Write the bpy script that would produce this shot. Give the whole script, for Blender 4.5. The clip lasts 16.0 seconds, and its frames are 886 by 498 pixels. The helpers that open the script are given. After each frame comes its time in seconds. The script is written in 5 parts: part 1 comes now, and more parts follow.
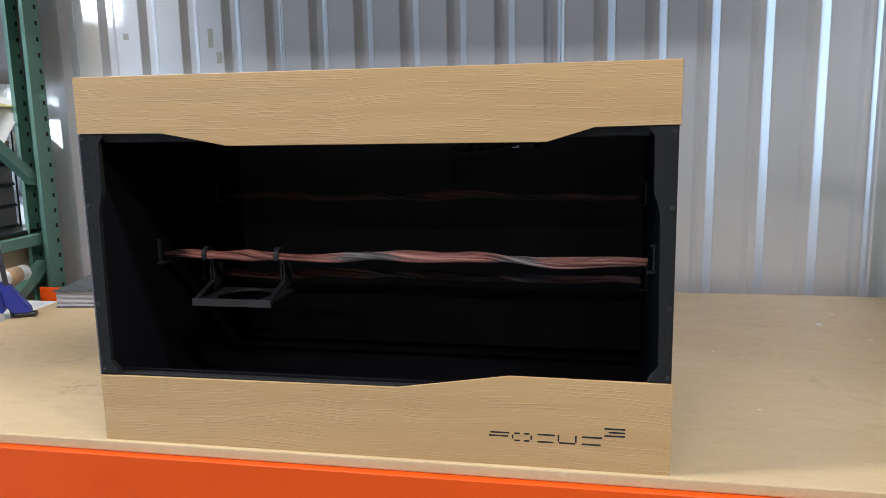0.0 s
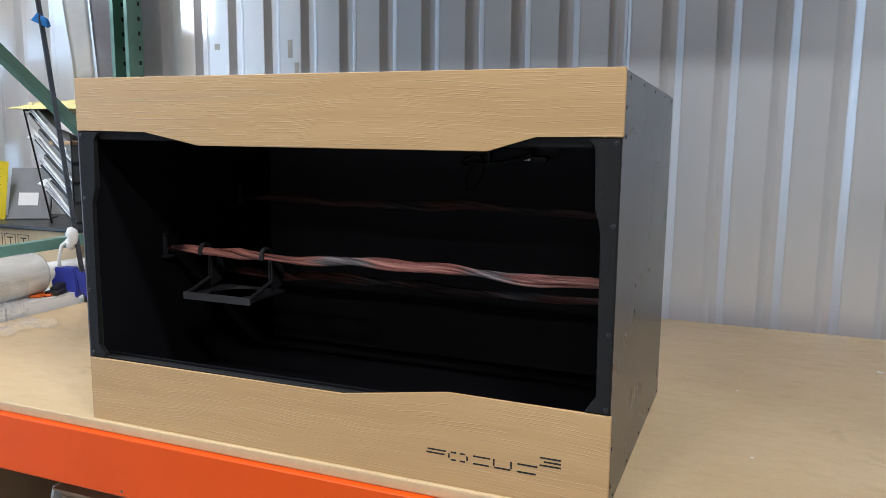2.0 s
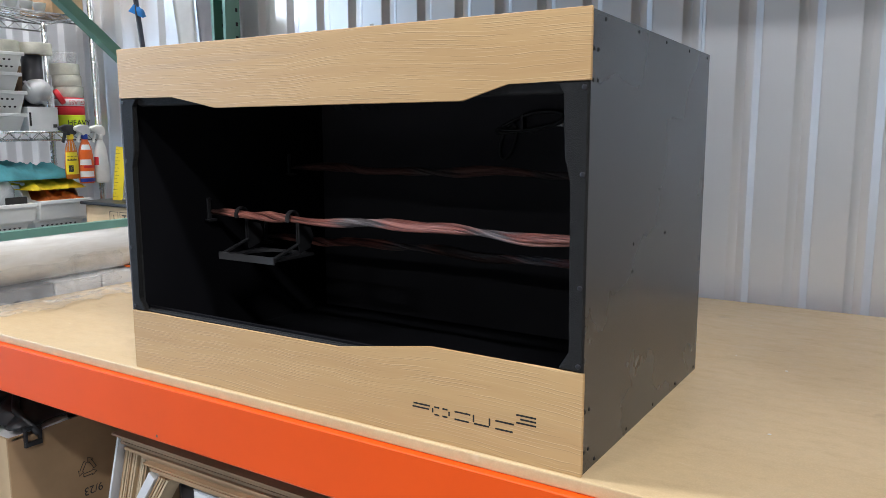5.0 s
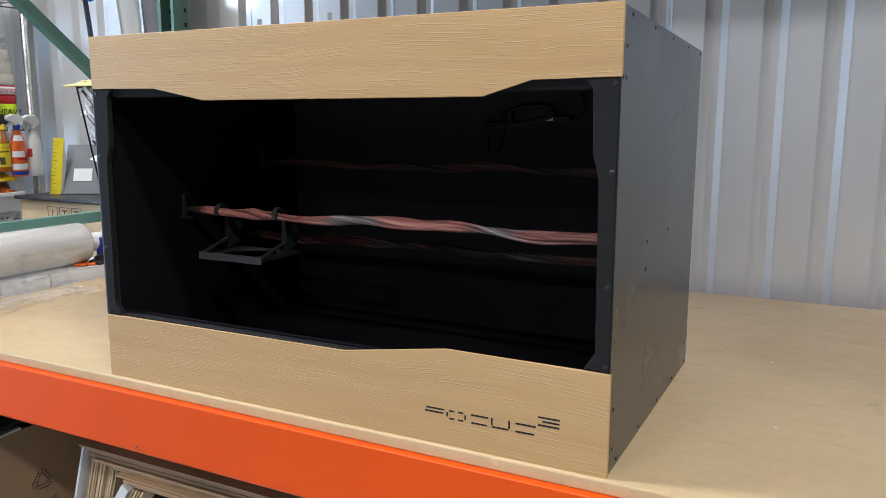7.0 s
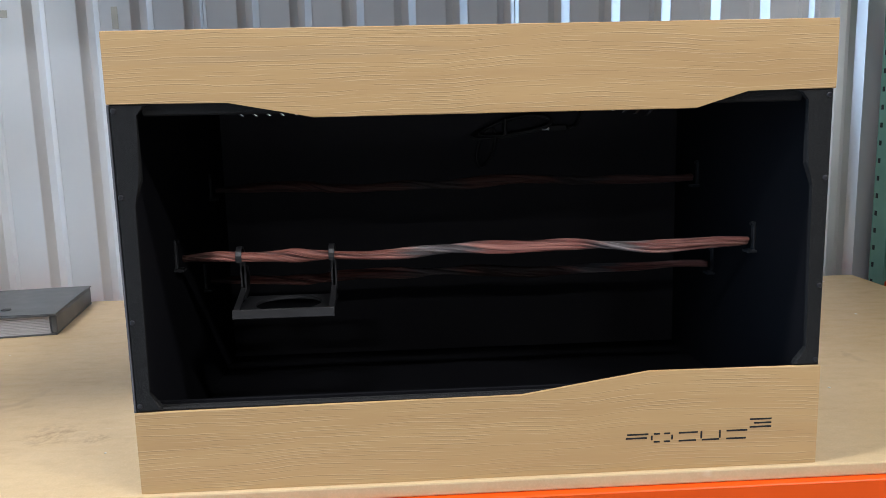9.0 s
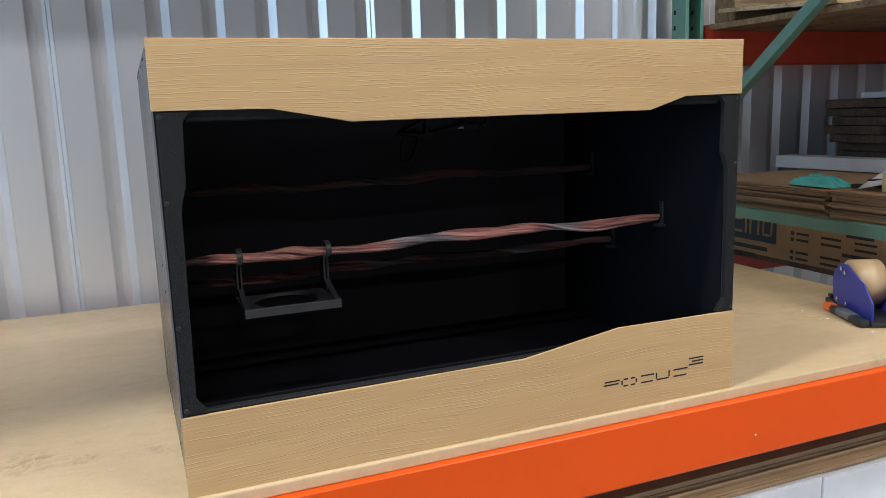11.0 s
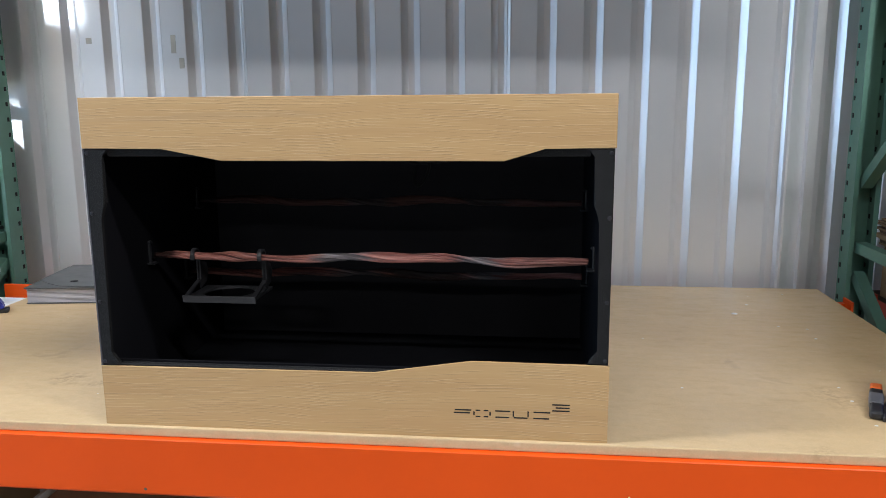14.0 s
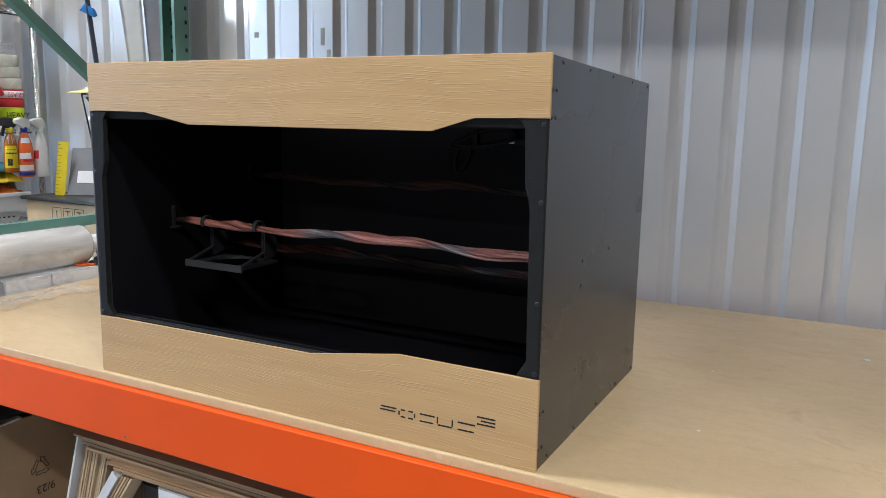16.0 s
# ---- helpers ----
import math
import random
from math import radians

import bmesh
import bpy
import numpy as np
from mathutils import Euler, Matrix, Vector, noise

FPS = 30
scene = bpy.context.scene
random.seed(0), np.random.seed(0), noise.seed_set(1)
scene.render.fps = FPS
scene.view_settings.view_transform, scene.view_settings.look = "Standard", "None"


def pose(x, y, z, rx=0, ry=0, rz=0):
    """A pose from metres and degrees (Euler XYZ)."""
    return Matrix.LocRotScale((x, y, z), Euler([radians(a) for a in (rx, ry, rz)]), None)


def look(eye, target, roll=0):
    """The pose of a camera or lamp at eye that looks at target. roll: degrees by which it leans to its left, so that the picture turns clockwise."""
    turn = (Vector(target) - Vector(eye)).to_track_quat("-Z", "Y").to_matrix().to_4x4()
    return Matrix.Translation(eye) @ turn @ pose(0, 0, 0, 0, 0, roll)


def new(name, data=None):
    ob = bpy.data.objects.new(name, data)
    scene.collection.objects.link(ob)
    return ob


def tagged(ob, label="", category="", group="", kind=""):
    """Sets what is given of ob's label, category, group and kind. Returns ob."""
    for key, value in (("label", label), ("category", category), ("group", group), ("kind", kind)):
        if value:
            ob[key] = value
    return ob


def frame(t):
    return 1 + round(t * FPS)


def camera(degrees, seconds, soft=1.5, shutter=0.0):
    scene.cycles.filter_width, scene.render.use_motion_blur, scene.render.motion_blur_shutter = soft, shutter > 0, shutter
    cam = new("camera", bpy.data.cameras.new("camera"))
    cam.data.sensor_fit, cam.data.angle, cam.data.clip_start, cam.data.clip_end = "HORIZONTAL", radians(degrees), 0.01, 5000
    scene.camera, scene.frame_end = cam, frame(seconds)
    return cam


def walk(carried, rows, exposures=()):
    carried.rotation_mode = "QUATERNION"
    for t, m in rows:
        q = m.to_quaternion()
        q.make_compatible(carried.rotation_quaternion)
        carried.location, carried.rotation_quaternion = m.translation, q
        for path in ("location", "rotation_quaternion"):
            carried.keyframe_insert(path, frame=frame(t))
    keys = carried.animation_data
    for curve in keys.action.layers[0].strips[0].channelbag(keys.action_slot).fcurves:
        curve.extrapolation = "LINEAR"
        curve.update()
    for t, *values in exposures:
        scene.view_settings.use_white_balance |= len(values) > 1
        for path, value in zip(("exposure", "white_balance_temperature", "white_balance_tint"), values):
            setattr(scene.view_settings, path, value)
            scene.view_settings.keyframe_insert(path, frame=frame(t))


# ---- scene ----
cam = camera(59.2, 16.0, soft=0.6)
PATH = [
    (0, (0.342, -1.108, 1.428), (-0.036, 0.826, 1.086), -1.1),
    (0.5, (0.352, -1.1, 1.424), (-0.003, 0.839, 1.087), -1.5),
    (1, (0.358, -1.099, 1.421), (0.003, 0.838, 1.072), -1.6),
    (1.5, (0.423, -1.095, 1.407), (-0.071, 0.814, 1.069), -0.7),
    (1.7, (0.498, -1.068, 1.4088), (-0.090, 0.820, 1.104), -0.15),
    (2, (0.621, -1.001, 1.412), (-0.124, 0.831, 1.114), 0.6),
    (2.5, (0.734, -0.94, 1.407), (-0.169, 0.823, 1.13), 1.0),
    (3, (0.776, -0.929, 1.386), (-0.208, 0.788, 1.105), 0.7),
    (3.5, (0.808, -0.919, 1.367), (-0.228, 0.767, 1.078), 0.3),
    (4, (0.824, -0.908, 1.353), (-0.244, 0.757, 1.061), -0.1),
    (6.5, (0.823, -0.901, 1.346), (-0.214, 0.78, 1.03), -0.4),
    (7, (0.7, -0.935, 1.356), (-0.202, 0.82, 1.03), 0.1),
    (7.5, (0.488, -0.962, 1.37), (-0.186, 0.888, 1.018), -1.3),
    (7.8, (0.365, -0.987, 1.379), (-0.168, 0.912, 1.060), -1.45),
    (8, (0.288, -0.999, 1.383), (-0.153, 0.924, 1.059), -1.5),
    (8.2, (0.224, -0.995, 1.377), (-0.125, 0.947, 1.052), -1.5),
    (10.3, (-0.512, -0.983, 1.385), (0.201, 0.853, 1.038), -1.8),
    (10.5, (-0.518, -0.995, 1.387), (0.224, 0.828, 1.03), -1.9),
    (11, (-0.494, -1.022, 1.4), (0.242, 0.803, 1.044), -1.9),
    (11.5, (-0.428, -1.081, 1.421), (0.199, 0.781, 1.048), -1.3),
    (12, (-0.272, -1.105, 1.414), (0.202, 0.8, 1.034), -0.0),
    (12.5, (-0.064, -1.109, 1.418), (0.197, 0.837, 1.038), 0.7),
    (13, (0.054, -1.163, 1.436), (0.153, 0.796, 1.047), -0.1),
    (13.5, (0.192, -1.243, 1.452), (0.14, 0.722, 1.08), -0.1),
    (14, (0.319, -1.287, 1.48), (0.099, 0.667, 1.113), -0.4),
    (14.5, (0.467, -1.211, 1.46), (0.042, 0.706, 1.08), -0.8),
    (15, (0.697, -1.066, 1.42), (0.056, 0.795, 1.065), 0.0),
    (15.5, (0.807, -1.02, 1.415), (-0.013, 0.773, 1.076), 0.6),
    (16, (0.826, -1.005, 1.404), (-0.09, 0.742, 1.075), 1.1),
]
walk(cam, [(t, look(eye, target, roll)) for t, eye, target, roll in PATH],
     [(0, -0.06), (2.2, -0.06), (3.0, 0.18), (4.2, 0.18), (6.4, 0.0), (12.5, -0.03), (13.5, -0.1), (14.5, -0.08), (16, -0.05)])

# ---- world and light ----
world = bpy.data.worlds.new("world")
scene.world = world
world.use_nodes = True
wn = world.node_tree.nodes
sky = wn.new("ShaderNodeTexSky")
sky.sky_type, sky.sun_disc = "NISHITA", False
sky.sun_elevation, sky.sun_rotation = radians(6.8), radians(-146.6)
world.node_tree.links.new(sky.outputs[0], wn["Background"].inputs[0])
wn["Background"].inputs[1].default_value = 0.10

scene.view_settings.exposure = 0.0


def area_lamp(name, m, w, h, power, colour):
    data = bpy.data.lights.new(name, "AREA")
    data.shape, data.size, data.size_y, data.energy, data.color = "RECTANGLE", w, h, power, colour
    ob = new(name, data)
    ob.matrix_world = m
    return ob


DAY = (0.44, 0.68, 1.0)
WARM = (0.94, 0.955, 1.0)
# low sun through the window of the west wall
sun = bpy.data.lights.new("sun", "SUN")
sun.energy, sun.angle, sun.color = 1.4, radians(0.5), (0.74, 0.87, 1.0)
new("sun", sun).matrix_world = look((-6.0, -9.11, 1.3), (0, 0, 0))
# sky light of the tall window band in the west wall
area_lamp("window_daylight", look((-5.97, -1.75, 2.25), (0, -1.75, 2.25)), 3.9, 3.7, 310, DAY)
# rows of high-bay strip lamps under the ceiling
for lx, ly, power in ((-2.1, -0.6, 150), (2.4, -1.5, 124), (-0.9, -3.4, 92), (2.6, -3.4, 148), (-1.2, -8.4, 55), (2.6, -8.4, 50)):
    area_lamp("strip_lamp", look((lx, ly, 4.6), (lx, ly, 0)), 1.2, 0.25, power, WARM)

# ---- materials ----
def material(name, rough=0.5, metal=0.0, colour=(0.5, 0.5, 0.5)):
    m = bpy.data.materials.new(name)
    m.use_nodes = True
    b = m.node_tree.nodes["Principled BSDF"]
    b.inputs["Base Color"].default_value = (*colour, 1)
    b.inputs["Roughness"].default_value = rough
    b.inputs["Metallic"].default_value = metal
    return m


class Nodes:
    """Short hand for wiring one material."""

    def __init__(self, m):
        self.t = m.node_tree
        self.b = self.t.nodes["Principled BSDF"]

    def add(self, kind, **ins):
        n = self.t.nodes.new(kind)
        for k, v in ins.items():
            k = k.replace("_", " ")
            if hasattr(v, "is_output"):
                self.t.links.new(v, n.inputs[k])
            else:
                n.inputs[k].default_value = v
        return n

    def link(self, a, b):
        self.t.links.new(a, b)

    def coords(self, scale=(1, 1, 1), rot=(0, 0, 0)):
        tc = self.t.nodes.new("ShaderNodeTexCoord")
        mp = self.t.nodes.new("ShaderNodeMapping")
        mp.inputs["Scale"].default_value = scale
        mp.inputs["Rotation"].default_value = rot
        self.link(tc.outputs["Object"], mp.inputs["Vector"])
        return mp.outputs[0]

    def noise(self, vec, scale, detail=4.0, rough=0.55, distort=0.0):
        n = self.add("ShaderNodeTexNoise", Vector=vec, Scale=scale, Detail=detail, Roughness=rough, Distortion=distort)
        return n.outputs["Fac"]

    def ramp(self, fac, stops):
        r = self.t.nodes.new("ShaderNodeValToRGB")
        el = r.color_ramp.elements
        while len(el) < len(stops):
            el.new(0.5)
        for e, (p, c) in zip(el, stops):
            e.position = p
            e.color = (*c, 1) if len(c) == 3 else c
        self.link(fac, r.inputs[0])
        return r.outputs[0]

    def mix(self, fac, a, b, how="MIX"):
        n = self.t.nodes.new("ShaderNodeMix")
        n.data_type, n.blend_type = "RGBA", how
        for sock, v in ((n.inputs[0], fac), (n.inputs[6], a), (n.inputs[7], b)):
            if hasattr(v, "is_output"):
                self.link(v, sock)
            else:
                sock.default_value = v if not isinstance(v, tuple) else (*v, 1)[:4]
        return n.outputs[2]

    def math(self, op, a, b=0.0):
        n = self.t.nodes.new("ShaderNodeMath")
        n.operation = op
        for sock, v in ((n.inputs[0], a), (n.inputs[1], b)):
            if hasattr(v, "is_output"):
                self.link(v, sock)
            else:
                sock.default_value = v
        return n.outputs[0]

    def bump(self, height, strength=0.3, distance=0.001):
        n = self.add("ShaderNodeBump", Height=height, Strength=strength, Distance=distance)
        self.link(n.outputs[0], self.b.inputs["Normal"])

    def colour(self, out):
        self.link(out, self.b.inputs["Base Color"])

    def rough(self, out):
        self.link(out, self.b.inputs["Roughness"])


def worn(name, colour, rough=0.5, metal=0.0, vary=0.12, scale=8.0, bump=0.15, grain=180.0):
    """A plain surface with soft blotches, fine grain and relief."""
    m = material(name, rough, metal, colour)
    n = Nodes(m)
    v = n.coords()
    big, fine = n.noise(v, scale, 5), n.noise(v, grain, 3)
    dark = tuple(c * (1 - vary) for c in colour)
    light = tuple(min(1, c * (1 + vary)) for c in colour)
    c = n.ramp(big, [(0.3, dark), (0.7, light)])
    c = n.mix(n.math("MULTIPLY", fine, vary), c, dark)
    n.colour(c)
    n.rough(n.ramp(big, [(0.25, (rough * 0.85,) * 3), (0.75, (min(1, rough * 1.15),) * 3)]))
    if bump:
        n.bump(fine, bump, 0.0006)
    return m


def oak_laminate():
    """Embossed oak print: grain lines that follow flame figures, pressed in with lips coloured as if lit, calm fields
    between.
    """
    m = material("oak_laminate", 0.5)
    n = Nodes(m)
    v = n.coords()
    flame = n.noise(n.coords((2.4, 1, 4.5)), 1.0, 1, 0.4)
    warp2 = n.noise(n.coords((11, 1, 16)), 1.0, 3)
    lift = n.math("ADD", n.math("MULTIPLY", flame, 0.034), n.math("MULTIPLY", warp2, 0.009))
    off = n.add("ShaderNodeCombineXYZ", X=0.0, Y=0.0, Z=lift)
    vv = n.add("ShaderNodeVectorMath")
    n.link(v, vv.inputs[0])
    n.link(off.outputs[0], vv.inputs[1])

    def along(sx, sz):
        mp = n.add("ShaderNodeMapping", Vector=vv.outputs[0])
        mp.inputs["Scale"].default_value = (sx, 1, sz)
        return mp.outputs[0]

    swell = n.noise(along(4.5, 210), 1.0, 2, 0.45)
    calm = n.ramp(n.noise(along(3.2, 15), 1.0, 2), [(0.34, (0.15,) * 3), (0.48, (1,) * 3)])
    bands = n.noise(along(1.4, 24), 1.0, 4, 0.6)
    fine = n.noise(along(30, 1300), 1.0, 2)
    base = n.ramp(bands, [(0.25, (0.425, 0.250, 0.102)), (0.5, (0.490, 0.300, 0.126)), (0.78, (0.54, 0.342, 0.150))])
    grey = n.ramp(n.noise(along(2.0, 34), 1.0, 2), [(0.64, (0, 0, 0)), (0.72, (0.3,) * 3)])
    base = n.mix(grey, base, (0.38, 0.26, 0.14))

    # short pressed dashes in rows along the grain, each a lip painted as lit over a dark pore
    height = n.add("ShaderNodeSeparateXYZ", Vector=vv.outputs[0]).outputs[2]
    phase = n.math("ADD", n.math("MULTIPLY", height, 2 * math.pi * 195), n.math("MULTIPLY", n.noise(along(7, 45), 1.0, 2), 5.0))

    def rows(shift):
        return n.ramp(n.math("SINE", n.math("ADD", phase, shift)), [(0.74, (0, 0, 0)), (0.98, (1, 1, 1))])

    dash = n.math("MULTIPLY", n.ramp(n.noise(along(10, 150), 1.0, 2), [(0.44, (0, 0, 0)), (0.56, (1, 1, 1))]), calm)
    lips, pores = (n.math("MULTIPLY", rows(shift), dash) for shift in (0.0, 1.5))
    c = n.mix(n.math("MULTIPLY", pores, 0.50), base, (0.26, 0.155, 0.070))
    # highlight of the lips put into the colour
    c = n.mix(n.math("MULTIPLY", lips, 0.42), c, (0.74, 0.55, 0.33))
    c = n.mix(n.math("MULTIPLY", fine, 0.2), c, (0.62, 0.44, 0.235))
    n.colour(c)
    n.bump(n.math("SUBTRACT", n.math("MULTIPLY", lips, 0.4), pores), 0.40, 0.0004)
    n.rough(n.ramp(swell, [(0.3, (0.58,) * 3), (0.7, (0.42,) * 3)]))
    return m


def root_wood(name="root_wood", shade_mix=0.0, dark=()):
    """Bare root wood: long fibres in red, pink and near black, grey weathered stretches."""
    m = material(name, 0.28 + 0.3 * shade_mix)
    n = Nodes(m)

    um = n.t.nodes.new("ShaderNodeUVMap")
    um.uv_map = "strand"
    sep = n.add("ShaderNodeSeparateXYZ", Vector=um.outputs[0])
    pos = n.add("ShaderNodeSeparateXYZ", Vector=n.coords())
    fibre = n.add("ShaderNodeCombineXYZ", X=pos.outputs[0], Y=sep.outputs[0], Z=sep.outputs[1]).outputs[0]

    def along(sx, su):
        mp = n.add("ShaderNodeMapping", Vector=fibre)
        mp.inputs["Scale"].default_value = (sx, su, su)
        return mp.outputs[0]

    streak = n.noise(along(5, 1.0), 1.0, 3, 0.5, 0.3)
    hair = n.noise(along(9, 4.5), 1.0, 3, 0.6, 0.4)
    broad = n.noise(along(7, 0.8), 1.0, 2, 0.5, 0.3)
    c = n.ramp(streak, [(0.30, (0.19, 0.055, 0.043)), (0.46, (0.39, 0.145, 0.112)), (0.60, (0.52, 0.215, 0.165)), (0.74, (0.68, 0.37, 0.30))])
    c = n.mix(n.ramp(hair, [(0.36, (0.85,) * 3), (0.47, (0, 0, 0))]), c, (0.10, 0.028, 0.022))
    c = n.mix(n.ramp(broad, [(0.30, (0.85,) * 3), (0.43, (0, 0, 0))]), c, (0.05, 0.016, 0.014))
    # weathered grey stretches where the strands cross
    grey = n.ramp(streak, [(0.32, (0.05, 0.048, 0.05)), (0.52, (0.17, 0.155, 0.155)), (0.72, (0.38, 0.35, 0.35))])
    for x, w in ((-0.045, 0.075), (0.225, 0.062)):
        near = n.math("ABSOLUTE", n.math("SUBTRACT", pos.outputs[0], x))
        spot = n.ramp(n.math("ADD", n.math("DIVIDE", near, w), n.math("MULTIPLY", n.math("SUBTRACT", broad, 0.5), 1.6)), [(0.45, (0.92,) * 3), (0.95, (0, 0, 0))])
        c = n.mix(spot, c, grey)
    # blackened ends at the wall brackets, and the darker stretches given
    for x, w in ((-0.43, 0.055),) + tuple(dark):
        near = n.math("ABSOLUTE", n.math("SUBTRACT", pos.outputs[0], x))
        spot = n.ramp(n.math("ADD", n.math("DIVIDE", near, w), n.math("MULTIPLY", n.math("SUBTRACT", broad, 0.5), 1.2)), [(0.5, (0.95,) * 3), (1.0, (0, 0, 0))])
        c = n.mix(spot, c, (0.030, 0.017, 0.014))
    # darkens the whole colour to paint the enclosure's shade on the rear perches
    if shade_mix:
        c = n.mix(shade_mix, c, (0.022, 0.012, 0.010))
    n.colour(c)
    n.bump(n.math("ADD", streak, n.math("MULTIPLY", hair, 0.4)), 0.9, 0.004)
    return m


def sheet_steel():
    """Galvanised wall sheet: dull metal with faint vertical runs, scuffs and spangle."""
    m = material("galvanised_sheet", 0.3, 0.50)
    n = Nodes(m)
    v = n.coords()
    cloud = n.noise(v, 1.3, 5)
    runs = n.noise(n.coords((30, 30, 0.8)), 1.0, 4)
    fine = n.noise(v, 160, 2)
    c = n.ramp(cloud, [(0.3, (0.755, 0.76, 0.77)), (0.7, (0.825, 0.83, 0.84))])
    c = n.mix(n.math("MULTIPLY", runs, 0.07), c, (0.52, 0.52, 0.515))
    n.colour(c)
    n.rough(n.ramp(runs, [(0.25, (0.30,) * 3), (0.75, (0.36,) * 3)]))
    n.bump(fine, 0.05, 0.0004)
    return m


T_BOARD = 0.90


def fibre_board():
    m = material("fibre_board", 0.5)
    n = Nodes(m)
    v = n.coords()
    big, mid, fine = n.noise(v, 2.2, 5), n.noise(n.coords((14, 40, 14)), 1.0, 5, 0.65), n.noise(v, 300, 3, 0.7)
    c = n.ramp(big, [(0.3, (0.54, 0.385, 0.205)), (0.7, (0.61, 0.452, 0.26))])
    c = n.mix(n.ramp(mid, [(0.55, (0, 0, 0)), (0.8, (0.55,) * 3)]), c, (0.46, 0.325, 0.18))
    c = n.mix(n.ramp(fine, [(0.45, (0, 0, 0)), (0.7, (0.32,) * 3)]), c, (0.70, 0.54, 0.33))
    mott = n.noise(v, 55, 4, 0.7)
    c = n.mix(n.ramp(mott, [(0.35, (0.22,) * 3), (0.6, (0, 0, 0))]), c, (0.40, 0.29, 0.155))
    scuff = n.noise(n.coords((9, 70, 9), (0, 0, 0.5)), 1.0, 3, 0.7, 0.8)
    c = n.mix(n.ramp(scuff, [(0.68, (0, 0, 0)), (0.76, (0.5,) * 3)]), c, (0.72, 0.60, 0.42))
    stain = n.noise(v, 5.5, 3, 0.6, 1.2)
    c = n.mix(n.ramp(stain, [(0.66, (0, 0, 0)), (0.74, (0.45,) * 3)]), c, (0.36, 0.24, 0.13))
    for sx, sy, size, tone in ((0.93, 0.26, 0.075, 0.55), (1.02, 0.22, 0.05, 0.4), (-0.67, 0.222, 0.048, 0.85), (-0.598, 0.20, 0.036, 0.8), (-0.49, 0.19, 0.022, 0.6), (0.808, 0.0, 0.03, 0.6)):
        warp = n.add("ShaderNodeTexNoise", Vector=v, Scale=16.0, Detail=4.0)
        bent = n.mix(0.04, v, warp.outputs["Color"], "LINEAR_LIGHT")
        d = n.t.nodes.new("ShaderNodeVectorMath")
        d.operation = "DISTANCE"
        n.link(bent, d.inputs[0])
        d.inputs[1].default_value = (sx, sy, T_BOARD)
        spot = n.ramp(n.math("DIVIDE", d.outputs["Value"], size), [(0.25, (tone,) * 3), (1.0, (0, 0, 0))])
        rag = n.ramp(n.noise(v, 70, 4, 0.7), [(0.42, (0, 0, 0)), (0.62, (1, 1, 1))])
        c = n.mix(n.math("MULTIPLY", spot, rag), c, (0.30, 0.19, 0.09))
    n.colour(c)
    n.rough(n.ramp(mid, [(0.3, (0.30,) * 3), (0.75, (0.5,) * 3)]))
    n.bump(fine, 0.12, 0.0005)
    return m


def cardboard(name="cardboard", colour=(0.42, 0.27, 0.145)):
    m = material(name, 0.75, 0, colour)
    n = Nodes(m)
    v = n.coords()
    flute = n.noise(n.coords((6, 6, 200)), 1.0, 2)
    big = n.noise(v, 6, 4)
    d = tuple(c * 0.8 for c in colour)
    l = tuple(c * 1.12 for c in colour)
    c = n.ramp(big, [(0.3, d), (0.7, l)])
    c = n.mix(n.math("MULTIPLY", flute, 0.2), c, d)
    n.colour(c)
    n.bump(flute, 0.15, 0.0006)
    return m


def textured_black():
    m = material("textured_black", 0.68, 0, (0.035, 0.036, 0.039))
    n = Nodes(m)
    v = n.coords()
    g = n.add("ShaderNodeTexVoronoi", Vector=v, Scale=800.0).outputs["Distance"]
    n.colour(n.ramp(g, [(0.12, (0.046, 0.0455, 0.045)), (0.5, (0.012, 0.012, 0.012))]))
    n.bump(g, 0.45, 0.0006)
    n.b.inputs["Specular IOR Level"].default_value = 0.1
    return m


